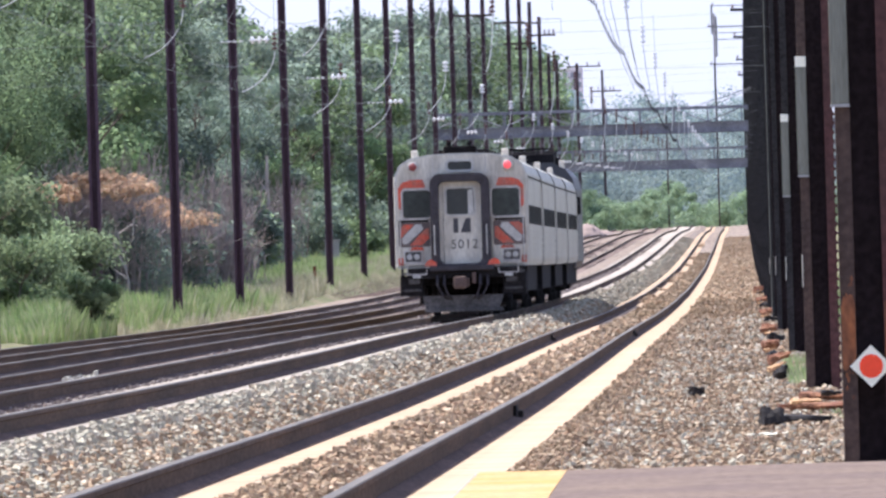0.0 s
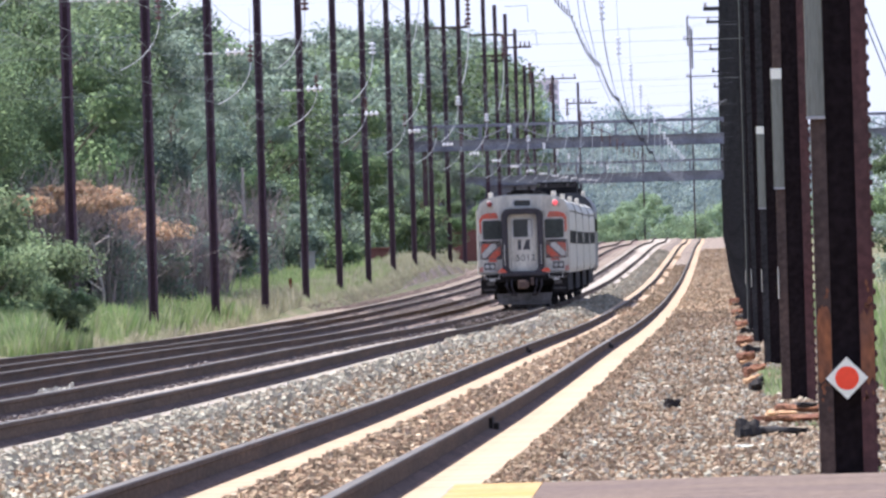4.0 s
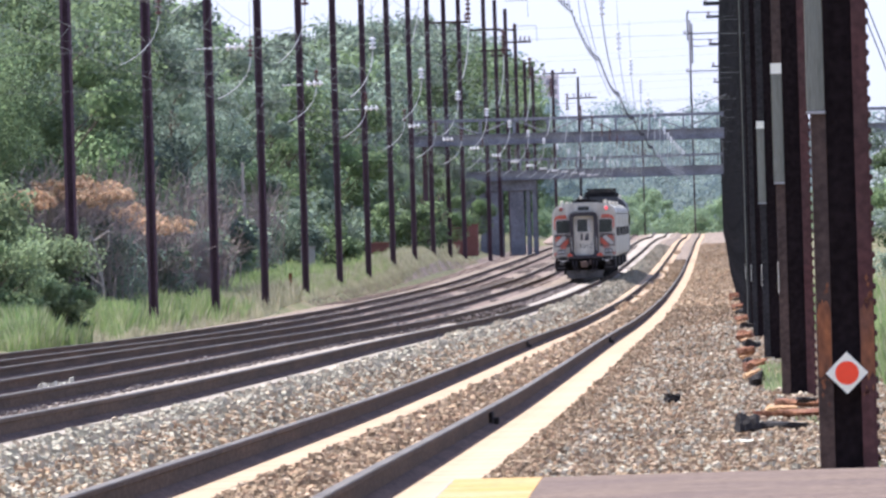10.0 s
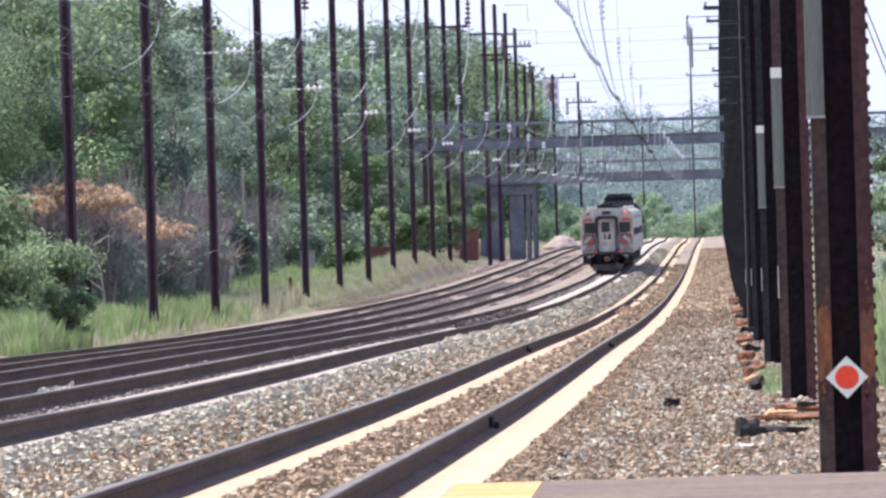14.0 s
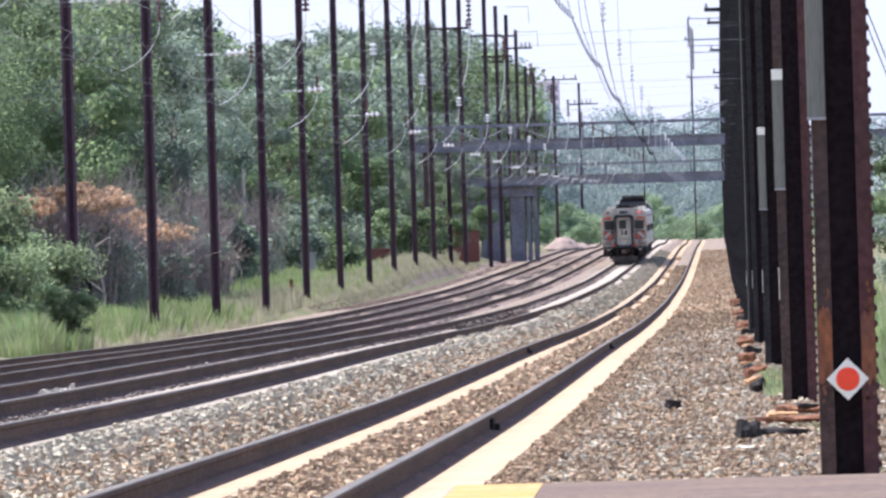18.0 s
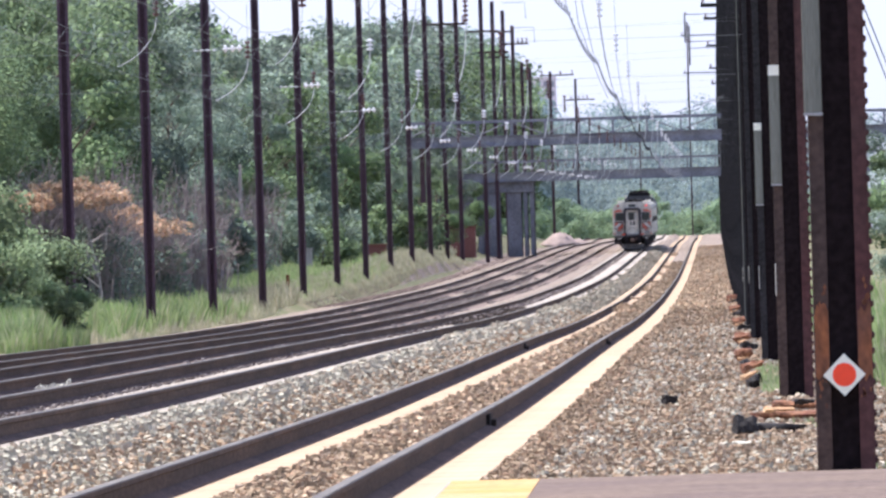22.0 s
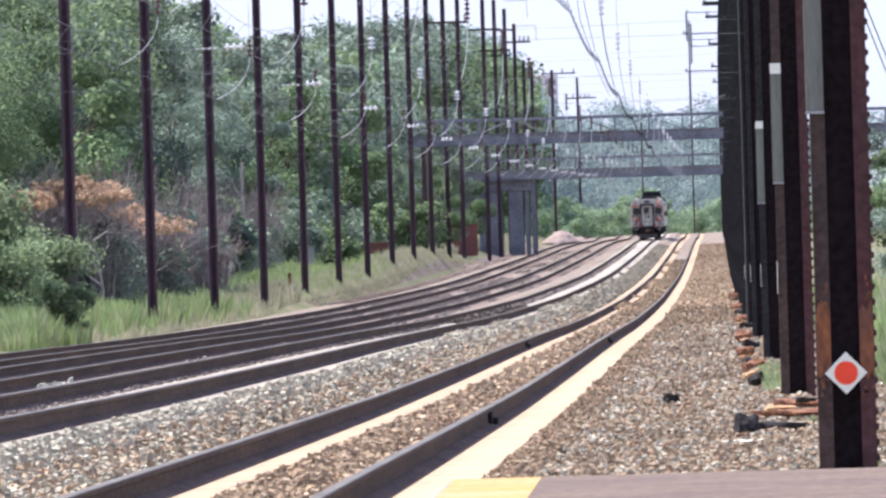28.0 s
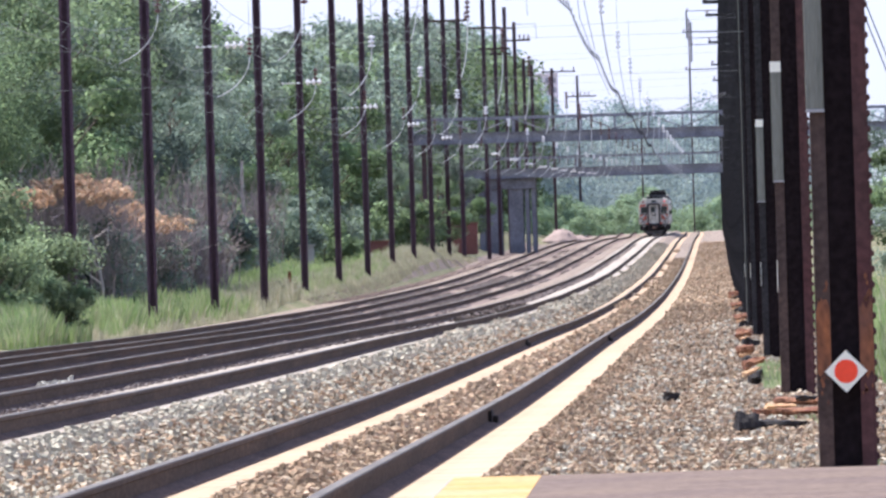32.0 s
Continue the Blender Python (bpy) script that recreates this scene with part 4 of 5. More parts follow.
def skyline(x, d):
    """How steeply the tops of the wood rise over the eye, by the bearing from the platform."""
    return np.interp(x / d, [-0.056, -0.046, -0.0395, -0.0366, -0.0357, -0.0347, -0.0336, -0.0332, -0.0318, -0.0309, -0.0298, -0.0278, -0.0272, -0.0252, -0.0245, -0.0227, -0.0216, -0.0202, -0.0195, -0.0182, -0.0165, -0.0158, -0.0151, -0.0142, -0.0132, -0.0122, -0.0115],
                     [0.0235, 0.0225, 0.0205, 0.01663, 0.0158, 0.01481, 0.01454, 0.01493, 0.01481, 0.01442, 0.01503, 0.01549, 0.01507, 0.01485, 0.01571, 0.01573, 0.01594, 0.01578, 0.01444, 0.01432, 0.01402, 0.01288, 0.01094, 0.01023, 0.00944, 0.0085, 0.0078])


random.seed(7)
LABELS = ["green broadleaf tree with a dense dark crown in the wood", "light green broadleaf tree at the wood's edge", "tall dark green tree rising above the wood", "slender green tree in the wood", "broad light green tree in the wood"]
d = 392.0
while d < 2300:
    for row in range(3):
        x = -27.5 - row * 6.0 - random.random() * 3.5
        dd = d + random.uniform(-6, 6)
        x -= 9.0 if 1490 < dd < 1640 else 0     # a clearing beside the gravel heaps
        reach = 3.2 if dd < 900 else 1.8 if dd < 1300 else 0.7
        hgt = (min(skyline(x, dd), skyline(x + reach, dd)) * dd + EYE - float(gz(x, dd))) * random.uniform(0.88 if row or dd > 1300 else 0.74, 1.0)
        k = random.choice((1, 4, 0, 2)) if dd < 560 else random.randrange(5)
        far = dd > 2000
        plant(FAR_KINDS if far else NEAR_KINDS if dd < 530 and row < 2 else KINDS if dd < 850 else MID_KINDS, k % 3 if far else k, x, dd, float(hgt), "tree", "distant broadleaf tree, blue-green with painted haze" if far else LABELS[k], "tree", "trees of the wood")
    d += 10 if d < 700 else 16 if d < 1500 else 26
d = 396.0
while d < 1300:
    x = -24.0 - random.random() * 3.5
    k = random.randrange(3)
    plant(SHRUBS, k, x, d, random.uniform(2.4, 4.2), "shrub", ("dark green shrub under the trees", "light green leafy shrub under the trees", "tall dark green bush under the trees")[k], "shrub", "undergrowth shrubs")
    d += random.uniform(3, 6) if d < 700 else random.uniform(7, 13)
# big bushes before the first pole
for x, dd, h in ((-20.2, 413, 3.3), (-20.6, 407, 2.7), (-19.75, 412, 2.8), (-19.35, 411, 2.2), (-18.98, 411, 1.6), (-20.5, 412, 3.3), (-20.9, 409, 3.7), (-21.6, 407, 4.4), (-20.9, 402, 3.2), (-22.6, 404, 4.8)):
    plant(SHRUBS, 3, x, dd, h * 0.95, "shrub", "big leafy green bush at the foot of a pole", "shrub", "undergrowth shrubs")


for x, dd, h in ((-21.0, 960, 3.8), (-22.4, 800, 2.6), (-24.0, 870, 3.0)):
    plant(SHRUBS, 1, x, dd, h, "shrub", "bright yellow-green sapling between the poles", "shrub", "undergrowth shrubs")


random.seed(33)
for i in range(16):
    x, dd = -21.3 - random.random() * 4.5, random.uniform(1015, 1188)
    k = random.choice((1, 4, 1, 3))
    plant(KINDS, k, x, dd, random.uniform(6.0, 8.6), "tree", LABELS[k], "tree", "trees between the bridges")


def bare_shrub(x, d, h, blossom, label):
    """A fan of thin stems; some carry dry blossom heads."""
    e = thing("bare_shrub", label, "shrub", "dry shrubs", (x, d, float(gz(x, d)) - 0.1))
    rs = np.random.RandomState(int(d))
    bm, tips = B(), []
    for i in range(46):
        a, lean = rs.rand() * 6.283, 0.1 + 0.40 * rs.rand()
        p0 = Vector((rs.normal() * 0.3, rs.normal() * 0.3, 0))
        hh = h * (0.80 + 0.18 * rs.rand() if blossom else 0.55 + 0.42 * rs.rand())
        fan = hh * lean * (0.38 if blossom else 0.6)
        p2 = p0 + Vector((math.cos(a) * fan, math.sin(a) * fan, hh - 0.35 * fan))
        p1 = (p0 + p2) / 2 + Vector((rs.normal() * 0.2, rs.normal() * 0.2, 0.15 * hh))
        tube(bm, [p0, p1, p2], 0.018 if blossom else 0.028, 4, 0.008)
        tips.append(p2[:])
        for j in range(3):
            t = 0.35 + 0.5 * rs.rand()
            q = p0.lerp(p1, t * 2) if t < 0.5 else p1.lerp(p2, t * 2 - 1)
            tube(bm, [q, q + Vector((rs.normal() * 0.5, rs.normal() * 0.5, 0.6 * rs.rand() + 0.2))], 0.014, 3, 0.005)
    part("branchwork", bm, M_TWIG, e)
    if blossom:
        tp = np.array(tips)
        tp = tp[tp[:, 2] > h * 0.84]
        v, f = leaf_cloud(rs, tp, np.full(len(tp), 0.20), 1100 if d < 520 else 750, 0.06)
        part("blossom", quick("blossom", v, f, M_LEAF_DRY), None, e, "faded orange-brown dry blossom heads")
        low = np.array(tips) * np.array([0.95, 0.95, 1]) * np.stack([np.ones(len(tips)), np.ones(len(tips)), 0.2 + 0.6 * rs.rand(len(tips))], 1)
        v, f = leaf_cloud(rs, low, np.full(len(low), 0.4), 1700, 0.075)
        part("foliage", quick("foliage", v, f, M_LEAF_HAZED), None, e)
    return e


for x, dd, h in ((-23.9, 490, 4.75), (-23.4, 489, 4.9), (-22.9, 493, 5.2), (-22.45, 491, 5.4), (-21.95, 490, 5.4), (-21.45, 492, 5.4), (-21.1, 488, 5.1), (-20.75, 494, 4.5), (-21.9, 536, 4.1), (-21.45, 538, 4.2), (-20.95, 535, 4.1)):
    bare_shrub(x, dd, h, True, "tall shrub topped with orange-brown dry blossom")
for x, dd, h in ((-21.3, 500, 3.6), (-22.0, 560, 4.5), (-21.5, 590, 4.2), (-23.0, 575, 5.0), (-22.0, 620, 4.0), (-24, 540, 5.0), (-23.5, 640, 5), (-24.5, 512, 6.2), (-25.5, 530, 7.2), (-25.0, 556, 7.0), (-24.6, 572, 6.4), (-26.0, 600, 7.5), (-25.2, 622, 6.5), (-23.8, 660, 5.5), (-24.4, 690, 6.0), (-22.4, 505, 4.2), (-21.6, 514, 3.6), (-22.8, 524, 5.0), (-22.3, 548, 5.2), (-23.6, 566, 7.0), (-23.0, 600, 6.6), (-23.4, 636, 6.8), (-24.0, 676, 6.6), (-23.6, 720, 6.2), (-24.2, 760, 5.8)):
    bare_shrub(x, dd, h, False, "leafless grey-brown tangled shrub")


def grass(name, x0, x1, d0, d1, count, h0, h1, material, label, seed):
    rs = np.random.RandomState(seed)
    x = x0 + rs.rand(count) * (x1 - x0)
    d = 1 / (1 / d0 + rs.rand(count) * (1 / d1 - 1 / d0))
    h = h0 + rs.rand(count) * (h1 - h0)
    h *= 0.65 + 0.7 * (0.5 + 0.5 * np.sin(d * 0.21 + x * 1.3)) 
    w = 0.007 + 0.013 * rs.rand(count)
    bx, by = rs.normal(size=count) * 0.16 * h, rs.normal(size=count) * 0.16 * h
    z = np.maximum(gz(x, d), bed_z(x, d)) - 0.05
    v = np.stack([np.stack([x - w, d, z], 1), np.stack([x + w, d, z], 1), np.stack([x + w * 0.5 + bx * 0.4, d + by * 0.4, z + h * 0.6], 1), np.stack([x + bx, d + by, z + h], 1)], 1)
    f = np.arange(count * 4).reshape(-1, 4)
    return tagged(new(name, quick(name, v.reshape(-1, 3), f, material)), label, "grass", kind="stuff")


grass("tall_grass", -24.5, -18.9, 385, 570, 78000, 0.35, 1.05, M_GRASS, "tall green grass along the tracks", 11)
grass("dry_grass", -21.2, -18.9, 470, 640, 22000, 0.30, 0.75, M_GRASS_DRY, "straw-coloured dry grass along the tracks", 12)
grass("dry_grass", -21.8, -19.2, 620, 900, 22000, 0.20, 0.5, M_GRASS_DRY, "pale dry grass behind the gravel shoulder", 22)
grass("dry_grass", -23.0, -19.2, 385, 500, 5000, 0.4, 0.9, M_GRASS_DRY, "straw-coloured dry grass among the green", 16)
grass("tall_grass", -24.0, -20.4, 570, 880, 36000, 0.25, 0.72, M_GRASS, "green grass on the bank", 13)
grass("dry_grass", -22.4, -20.2, 880, 1250, 14000, 0.30, 0.7, M_GRASS_DRY, "pale dry grass behind the far gravel shoulder", 27)
grass("tall_grass", -24.5, -21.6, 860, 1300, 16000, 0.3, 0.7, M_GRASS, "green grass on the far bank", 23)
grass("dry_grass", -19.7, -18.7, 420, 600, 9000, 0.18, 0.5, M_GRASS_DRY, "short straw-coloured grass at the ballast edge", 28)
grass("tall_grass", -22.0, -18.6, 388, 408, 6000, 0.35, 0.85, M_GRASS, "tall green grass before the big bushes", 29)
grass("tall_grass", -20.6, -18.3, 400, 411, 4500, 0.5, 1.0, M_GRASS, "tall green grass at the foot of a pole", 30)
grass("dry_grass", -20.8, -18.7, 640, 1080, 24000, 0.15, 0.42, M_GRASS_DRY, "pale dry grass on the ridge at the poles", 33)
grass("dry_grass", -19.4, -18.3, 700, 1080, 14000, 0.08, 0.28, M_GRASS_DRY, "short dry grass along the gravel shoulder", 35)
grass("tall_grass", -21.6, -19.0, 640, 820, 12000, 0.2, 0.5, M_GRASS, "green grass on the ridge at the poles", 34)
grass("weeds", 0.42, 0.72, 146, 180, 1000, 0.05, 0.20, M_GRASS, "tuft of green weeds at a column foot", 24)
grass("weeds", 0.56, 0.88, 108, 116, 520, 0.04, 0.12, M_GRASS, "small tuft of weeds by the rotten timber", 25)
grass("weeds", 0.88, 1.30, 80, 86, 260, 0.05, 0.13, M_GRASS, "small tuft of weeds at a column foot", 26)
grass("weeds", 1.75, 4.0, 145, 420, 7000, 0.15, 0.5, M_GRASS, "short green weeds beside the columns", 19)
grass("weeds", 2.6, 9.0, 150, 700, 9000, 0.3, 0.9, M_GRASS, "green weeds behind the columns", 14)
random.seed(21)
for i in range(16):
    dd = 330 + i * 34
    k = random.randrange(5)
    plant(KINDS, k, random.uniform(9.5, 16), dd, random.uniform(8, 11), "tree", LABELS[k], "tree", "trees behind the columns")

snag = thing("dead_tree", "pale barkless dead tree standing in the wood", "tree", at=(-25.2, 750, float(gz(-25.2, 750)) - 0.2))
part("trunk", tube(B(), [(0, 0, 0), (0.1, 0, 3), (0.0, 0.1, 4.5), (0.05, 0, 6.2)], 0.16, 7, 0.08), M_SNAG, snag)
part("branch", tube(B(), [(0.05, 0, 4.2), (-0.4, 0, 4.9), (-0.5, 0, 5.5)], 0.06, 5, 0.02), M_SNAG, snag)
sap = thing("dead_sapling", "leafless bleached sapling in front of the shrubs", "tree", at=(-21.2, 484, float(gz(-21.2, 484)) - 0.1))
part("stem", tube(B(), [(0, 0, 0), (0.1, 0, 1.4), (-0.05, 0, 2.4), (-0.3, 0, 3.4)], 0.05, 6, 0.02), M_SNAG, sap)
for pts in ([(0.1, 0, 1.5), (-0.4, 0, 1.9), (-0.75, 0, 2.3)], [(-0.05, 0, 2.3), (0.3, 0, 2.9), (0.32, 0, 3.6)], [(0.0, 0, 1.9), (-0.35, 0, 2.7), (-0.3, 0, 3.3)], [(-0.2, 0, 3.1), (0.25, 0, 3.4), (0.5, 0, 3.35)]):
    part("branch", tube(B(), pts, 0.032, 5, 0.012), M_SNAG, sap)
# far woods that close the view, with haze in their leaf colour
def far_woods():
    rs = np.random.RandomState(5)
    cs, rr = [], []
    for i in range(420):
        x, dd = rs.uniform(-62, 22), rs.uniform(1900, 2350)
        h = 19.5 + 1.6 * math.sin(x * 0.35) + 1.0 * math.sin(x * 0.9 + 1) + (dd - 1900) * 0.006
        for j in range(9):
            z = float(rz(dd)) - 1 + h * (0.12 + 0.82 * rs.rand())
            cs.append((x + rs.normal() * 1.7, dd + rs.normal() * 1.5, z)), rr.append(1.3 + 1.3 * rs.rand())
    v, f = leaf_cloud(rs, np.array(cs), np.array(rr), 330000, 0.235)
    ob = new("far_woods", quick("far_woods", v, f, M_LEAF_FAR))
    tagged(ob, "distant woods closing the view, blue-green with painted haze", "woods", kind="stuff")
    cs, rr = [], []
    for i in range(700):
        x, dd = rs.uniform(-45, 18), rs.uniform(1840, 1900)
        cs.append((x, dd, float(rz(dd)) - 0.8 + (6.0 + 1.5 * math.sin(x * 0.5)) * rs.rand())), rr.append(0.8 + 0.7 * rs.rand())
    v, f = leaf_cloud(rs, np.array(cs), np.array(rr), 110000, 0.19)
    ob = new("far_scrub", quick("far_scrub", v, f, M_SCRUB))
    tagged(ob, "distant light green scrub before the woods, paled with painted haze", "scrub", kind="stuff")


far_woods()

# ---- small buildings and cabinets beside the line ----
def cabinet(name, x, d, w, dep, h, material, label, category, roof=True):
    e = thing(name, label, category, at=(x, d, float(gz(x, d)) - 0.05))
    part("body", box(B(), -w / 2, w / 2, -dep / 2, dep / 2, 0, h, 0.02), material, e)
    for s in (-0.25, 0.25):
        part("door", box(B(), s * w - w * 0.22, s * w + w * 0.22, -dep / 2 - 0.03, -dep / 2 - 0.003, 0.12, h - 0.15, 0.008), material, e)
    if roof:
        part("roof", box(B(), -w / 2 - 0.08, w / 2 + 0.08, -dep / 2 - 0.1, dep / 2 + 0.1, h, h + 0.08, 0.02), material, e)
    return e


cabinet("equipment_shed", -21.6, 900, 1.2, 1.5, 1.45, M_SHED, "small red-brown equipment shed on the bank", "shed")
cabinet("equipment_shed", -19.9, 1100, 2.4, 2.5, 2.4, M_SHED, "red-brown equipment shed beside the tracks", "shed")
cabinet("signal_cabinet", -23.0, 790, 0.8, 0.6, 1.5, M_CABINET, "grey steel signal cabinet in the grass", "cabinet")
stump = thing("marker_post", "short brown wooden marker post in the grass", "post", at=(-19.6, 645, float(gz(-19.6, 645))))
part("post", box(B(), -0.08, 0.08, -0.08, 0.08, 0, 1.0, 0.01), M_TIMBER, stump)

# distant brick towers over the trees
for x, w, h in ((-51.6, 8.6, 56.2),):
    e = thing("apartment_tower", "distant pink-grey brick tower above the woods, paled by painted haze", "building", at=(x, 4300, float(rz(4300))))
    part("wall", box(B(), -w / 2, w / 2, -4, 4, 0, h), M_BRICK_TOWER, e)
    part("parapet", box(B(), -w / 2 - 0.15, w / 2 + 0.15, -4.2, 4.2, h, h + 0.5), M_BRICK_TOWER, e)
    for i in range(6):
        for j in range(4):
            xc = (j - 1.5) * w * 0.25
            part("window", box(B(), xc - 0.6, xc + 0.6, -4.04, -4.002, h - 2.6 - i * 2.9, h - 0.9 - i * 2.9), M_TOWER_GLASS, e)

# ---- debris by the columns ----
def chunk(name, x, d, sx, sy, sz, material, label, seed, rzd=0.0, up=0.0):
    """A weathered lump: a block with broken corners."""
    rs = np.random.RandomState(seed)
    bm = B()
    box(bm, -sx / 2, sx / 2, -sy / 2, sy / 2, 0, sz)
    bmesh.ops.subdivide_edges(bm, edges=bm.edges[:], cuts=3, use_grid_fill=True)
    for v in bm.verts:
        v.co += Vector((rs.normal() * 0.07 * sx, rs.normal() * 0.08 * sy, rs.normal() * 0.14 * sz))
    ob = part(name, bm, material, None)
    ob.location = (x, d, float(bed_z(x, d)) - 0.03 + up)
    ob.rotation_euler = (0, 0, radians(rzd))
    return tagged(ob, label, "debris", "timber debris by the columns" if "timber" in name else "")


def splintered(name, x0, x1, d, z, thick, deep, material, label, seed, yaw=0.0, taper=0.5, tip=0.0):
    """A split piece of timber along x: ragged ends, hollow flanks and a torn top."""
    rs = np.random.RandomState(seed)
    n, m, length = 16, 9, x1 - x0
    side = 0.65 + 0.6 * rs.rand(m)
    bm, rings = B(), []
    for i in range(n + 1):
        t = i / n
        w = 1 - taper * t
        ring_v = []
        for j in range(m):
            a = 2 * math.pi * j / m + 0.3
            q = w * side[j] * (1 + 0.55 * noise.noise((t * 3.2, j * 0.8, seed * 1.7)) + 0.12 * rs.rand())
            end = 0.0 if 0 < i < n else rs.normal() * 0.05 * length
            ring_v.append(bm.verts.new((t * length + end, math.cos(a) * deep * 0.5 * q, thick * 0.5 + math.sin(a) * thick * 0.55 * q)))
        rings.append(ring_v)
    for a, b in zip(rings, rings[1:]):
        for j in range(m):
            bm.faces.new((a[j], a[(j + 1) % m], b[(j + 1) % m], b[j]))
    bm.faces.new(rings[0][::-1]), bm.faces.new(rings[-1])
    ob = part(name, bm, material, None)
    ob.location = (x0, d, float(bed_z(x0, d)) + 0.03 + z)
    ob.rotation_euler = (0, radians(tip), radians(yaw))
    return tagged(ob, label, "debris", "timber debris by the columns")


# the pile before the second column: slabs of a broken tie, a fresh split piece, a charred log
splintered("timber_slab", 0.285, 0.86, 117, 0.0, 0.07, 0.35, M_TIMBER, "rotten orange-brown timber slab by a column foot", 1, 4, 0.2)
splintered("timber_slab", 0.45, 0.90, 118.5, 0.06, 0.075, 0.40, M_TIMBER, "torn rust-coloured timber slab by a column foot", 2, -3, 0.3)
splintered("timber_slab", 0.36, 0.60, 116.6, 0.055, 0.05, 0.20, M_TIMBER_FRESH, "split yellow timber piece on a rotten slab", 3, 6, 0.5)
splintered("timber_slab", 0.62, 0.78, 117.4, 0.12, 0.04, 0.2, M_TIMBER_DARK, "blackened timber piece on a rotten slab", 4, -8, 0.5)
splintered("charred_log", 0.12, 0.58, 107.5, -0.01, 0.085, 0.20, M_TIMBER_DARK, "black charred log on the stones", 5, 4, 0.45)
splintered("charred_log", 0.10, 0.27, 107, 0.0, 0.13, 0.20, M_TIMBER_DARK, "black broken log end on the stones", 6, 12, 0.25)
splintered("timber_slab", 0.30, 0.48, 152.5, -0.02, 0.16, 0.3, M_TIMBER_DARK, "blackened timber stub by the columns", 7, 5, 0.3, -14)
splintered("timber_slab", 0.24, 0.44, 152.0, 0.09, 0.045, 0.15, M_TIMBER_FRESH, "split yellow timber stub by the columns", 8, 20, 0.6, -22)
splintered("timber_slab", 0.25, 0.50, 156, 0.14, 0.10, 0.3, M_TIMBER, "rotten orange-brown timber stub by the columns", 9, 12, 0.4, -16)
random.seed(77)
for i, (x, d) in enumerate(((0.30, 184), (0.36, 226), (0.39, 292), (0.41, 385), (0.42, 478))):
    w = 0.17 + d * 0.0004
    splintered("timber_slab", x - 0.02, x - 0.02 + w, d, -0.02, 0.12 + d * 0.0002, 0.3, M_TIMBER_DARK, "blackened timber stub by the columns", 50 + i, random.uniform(-15, 15), 0.3, 8)
    splintered("timber_slab", x - 0.07, x - 0.07 + w * 0.9, d + 1.5, 0.10, 0.09 + d * 0.0002, 0.3, M_TIMBER, "torn rust-coloured timber piece by the columns", 70 + i, random.uniform(-20, 20), 0.4, -12)
    splintered("timber_slab", x - 0.05, x - 0.05 + w * 0.55, d - 0.5, 0.10, 0.035, 0.12, M_TIMBER_FRESH, "split yellow timber piece by the columns", 90 + i, random.uniform(-20, 20), 0.6, -15)
chunk("white_slab", 0.17, 100, 0.18, 0.12, 0.025, M_WHITE, "thin white plastic piece on the stones", 5, 5, 0.05)
chunk("dark_rock", -0.50, 139, 0.13, 0.12, 0.10, M_TIMBER_DARK, "dark angular rock on the ballast", 6, 20, 0.05)
chunk("dark_rock", -0.98, 140, 0.12, 0.12, 0.045, M_TIMBER_DARK, "dark flat rock on the ballast", 7)
chunk("dark_rock", -0.88, 139, 0.10, 0.10, 0.05, M_TIMBER_DARK, "small dark rock on the ballast", 17)

def gravel_heap(x, d, r, h, seed):
    """A low cone of loose gravel with a lumpy slope."""
    rs = np.random.RandomState(seed)
    bm = lathe(B(), [(r * (1 - t) + 0.05, h * math.sin(t * 1.57)) for t in [i / 7 for i in range(8)]], 22)
    for v in bm.verts:
        v.co += Vector(rs.normal(size=3) * 0.05 * h)
    ob = part("gravel_heap", bm, M_PALE_GRAVEL, None, smooth=True)
    ob.location = (x, d, float(max(gz(x, d), bed_z(x, d))) - 0.08)
    tagged(ob, "pale pinkish heap of gravel beside the far tracks", "debris", "gravel heaps")


for x, d, r, h, sd in ((-17.3, 1560, 2.2, 1.45, 71), (-15.9, 1600, 1.8, 0.75, 72), (-20.4, 1250, 0.8, 0.5, 73), (-19.0, 1380, 0.7, 0.4, 74)):
    gravel_heap(x, d, r, h, sd)

# ---- the train ----
TX = TRACKS[1] + 0.05


def rounded(x0, x1, z0, z1, r, n=4):
    """A rounded outline in x and z."""
    out = []
    for cx, cz, a0 in ((x1 - r, z1 - r, 0), (x0 + r, z1 - r, 90), (x0 + r, z0 + r, 180), (x1 - r, z0 + r, 270)):
        for i in range(n + 1):
            a = radians(a0 + 90 * i / n)
            out.append((cx + r * math.cos(a), cz + r * math.sin(a)))
    return out


def ring(bm, outer, inner, y0, y1):
    n = len(outer)
    v = [[bm.verts.new((x, y, z)) for x, z in o] for o, y in ((outer, y0), (inner, y0), (inner, y1), (outer, y1))]
    for a, b in zip(v, v[1:] + v[:1]):
        for i in range(n):
            bm.faces.new((a[i], a[(i + 1) % n], b[(i + 1) % n], b[i]))
    return bm


SECTION = [(-1.56, 1.18), (1.56, 1.18), (1.60, 1.35), (1.60, 3.20), (1.585, 3.44), (1.49, 3.67), (1.24, 3.83), (0.80, 3.915), (0.30, 3.94),
           (-0.30, 3.94), (-0.80, 3.915), (-1.24, 3.83), (-1.49, 3.67), (-1.585, 3.44), (-1.60, 3.20), (-1.60, 1.35)]


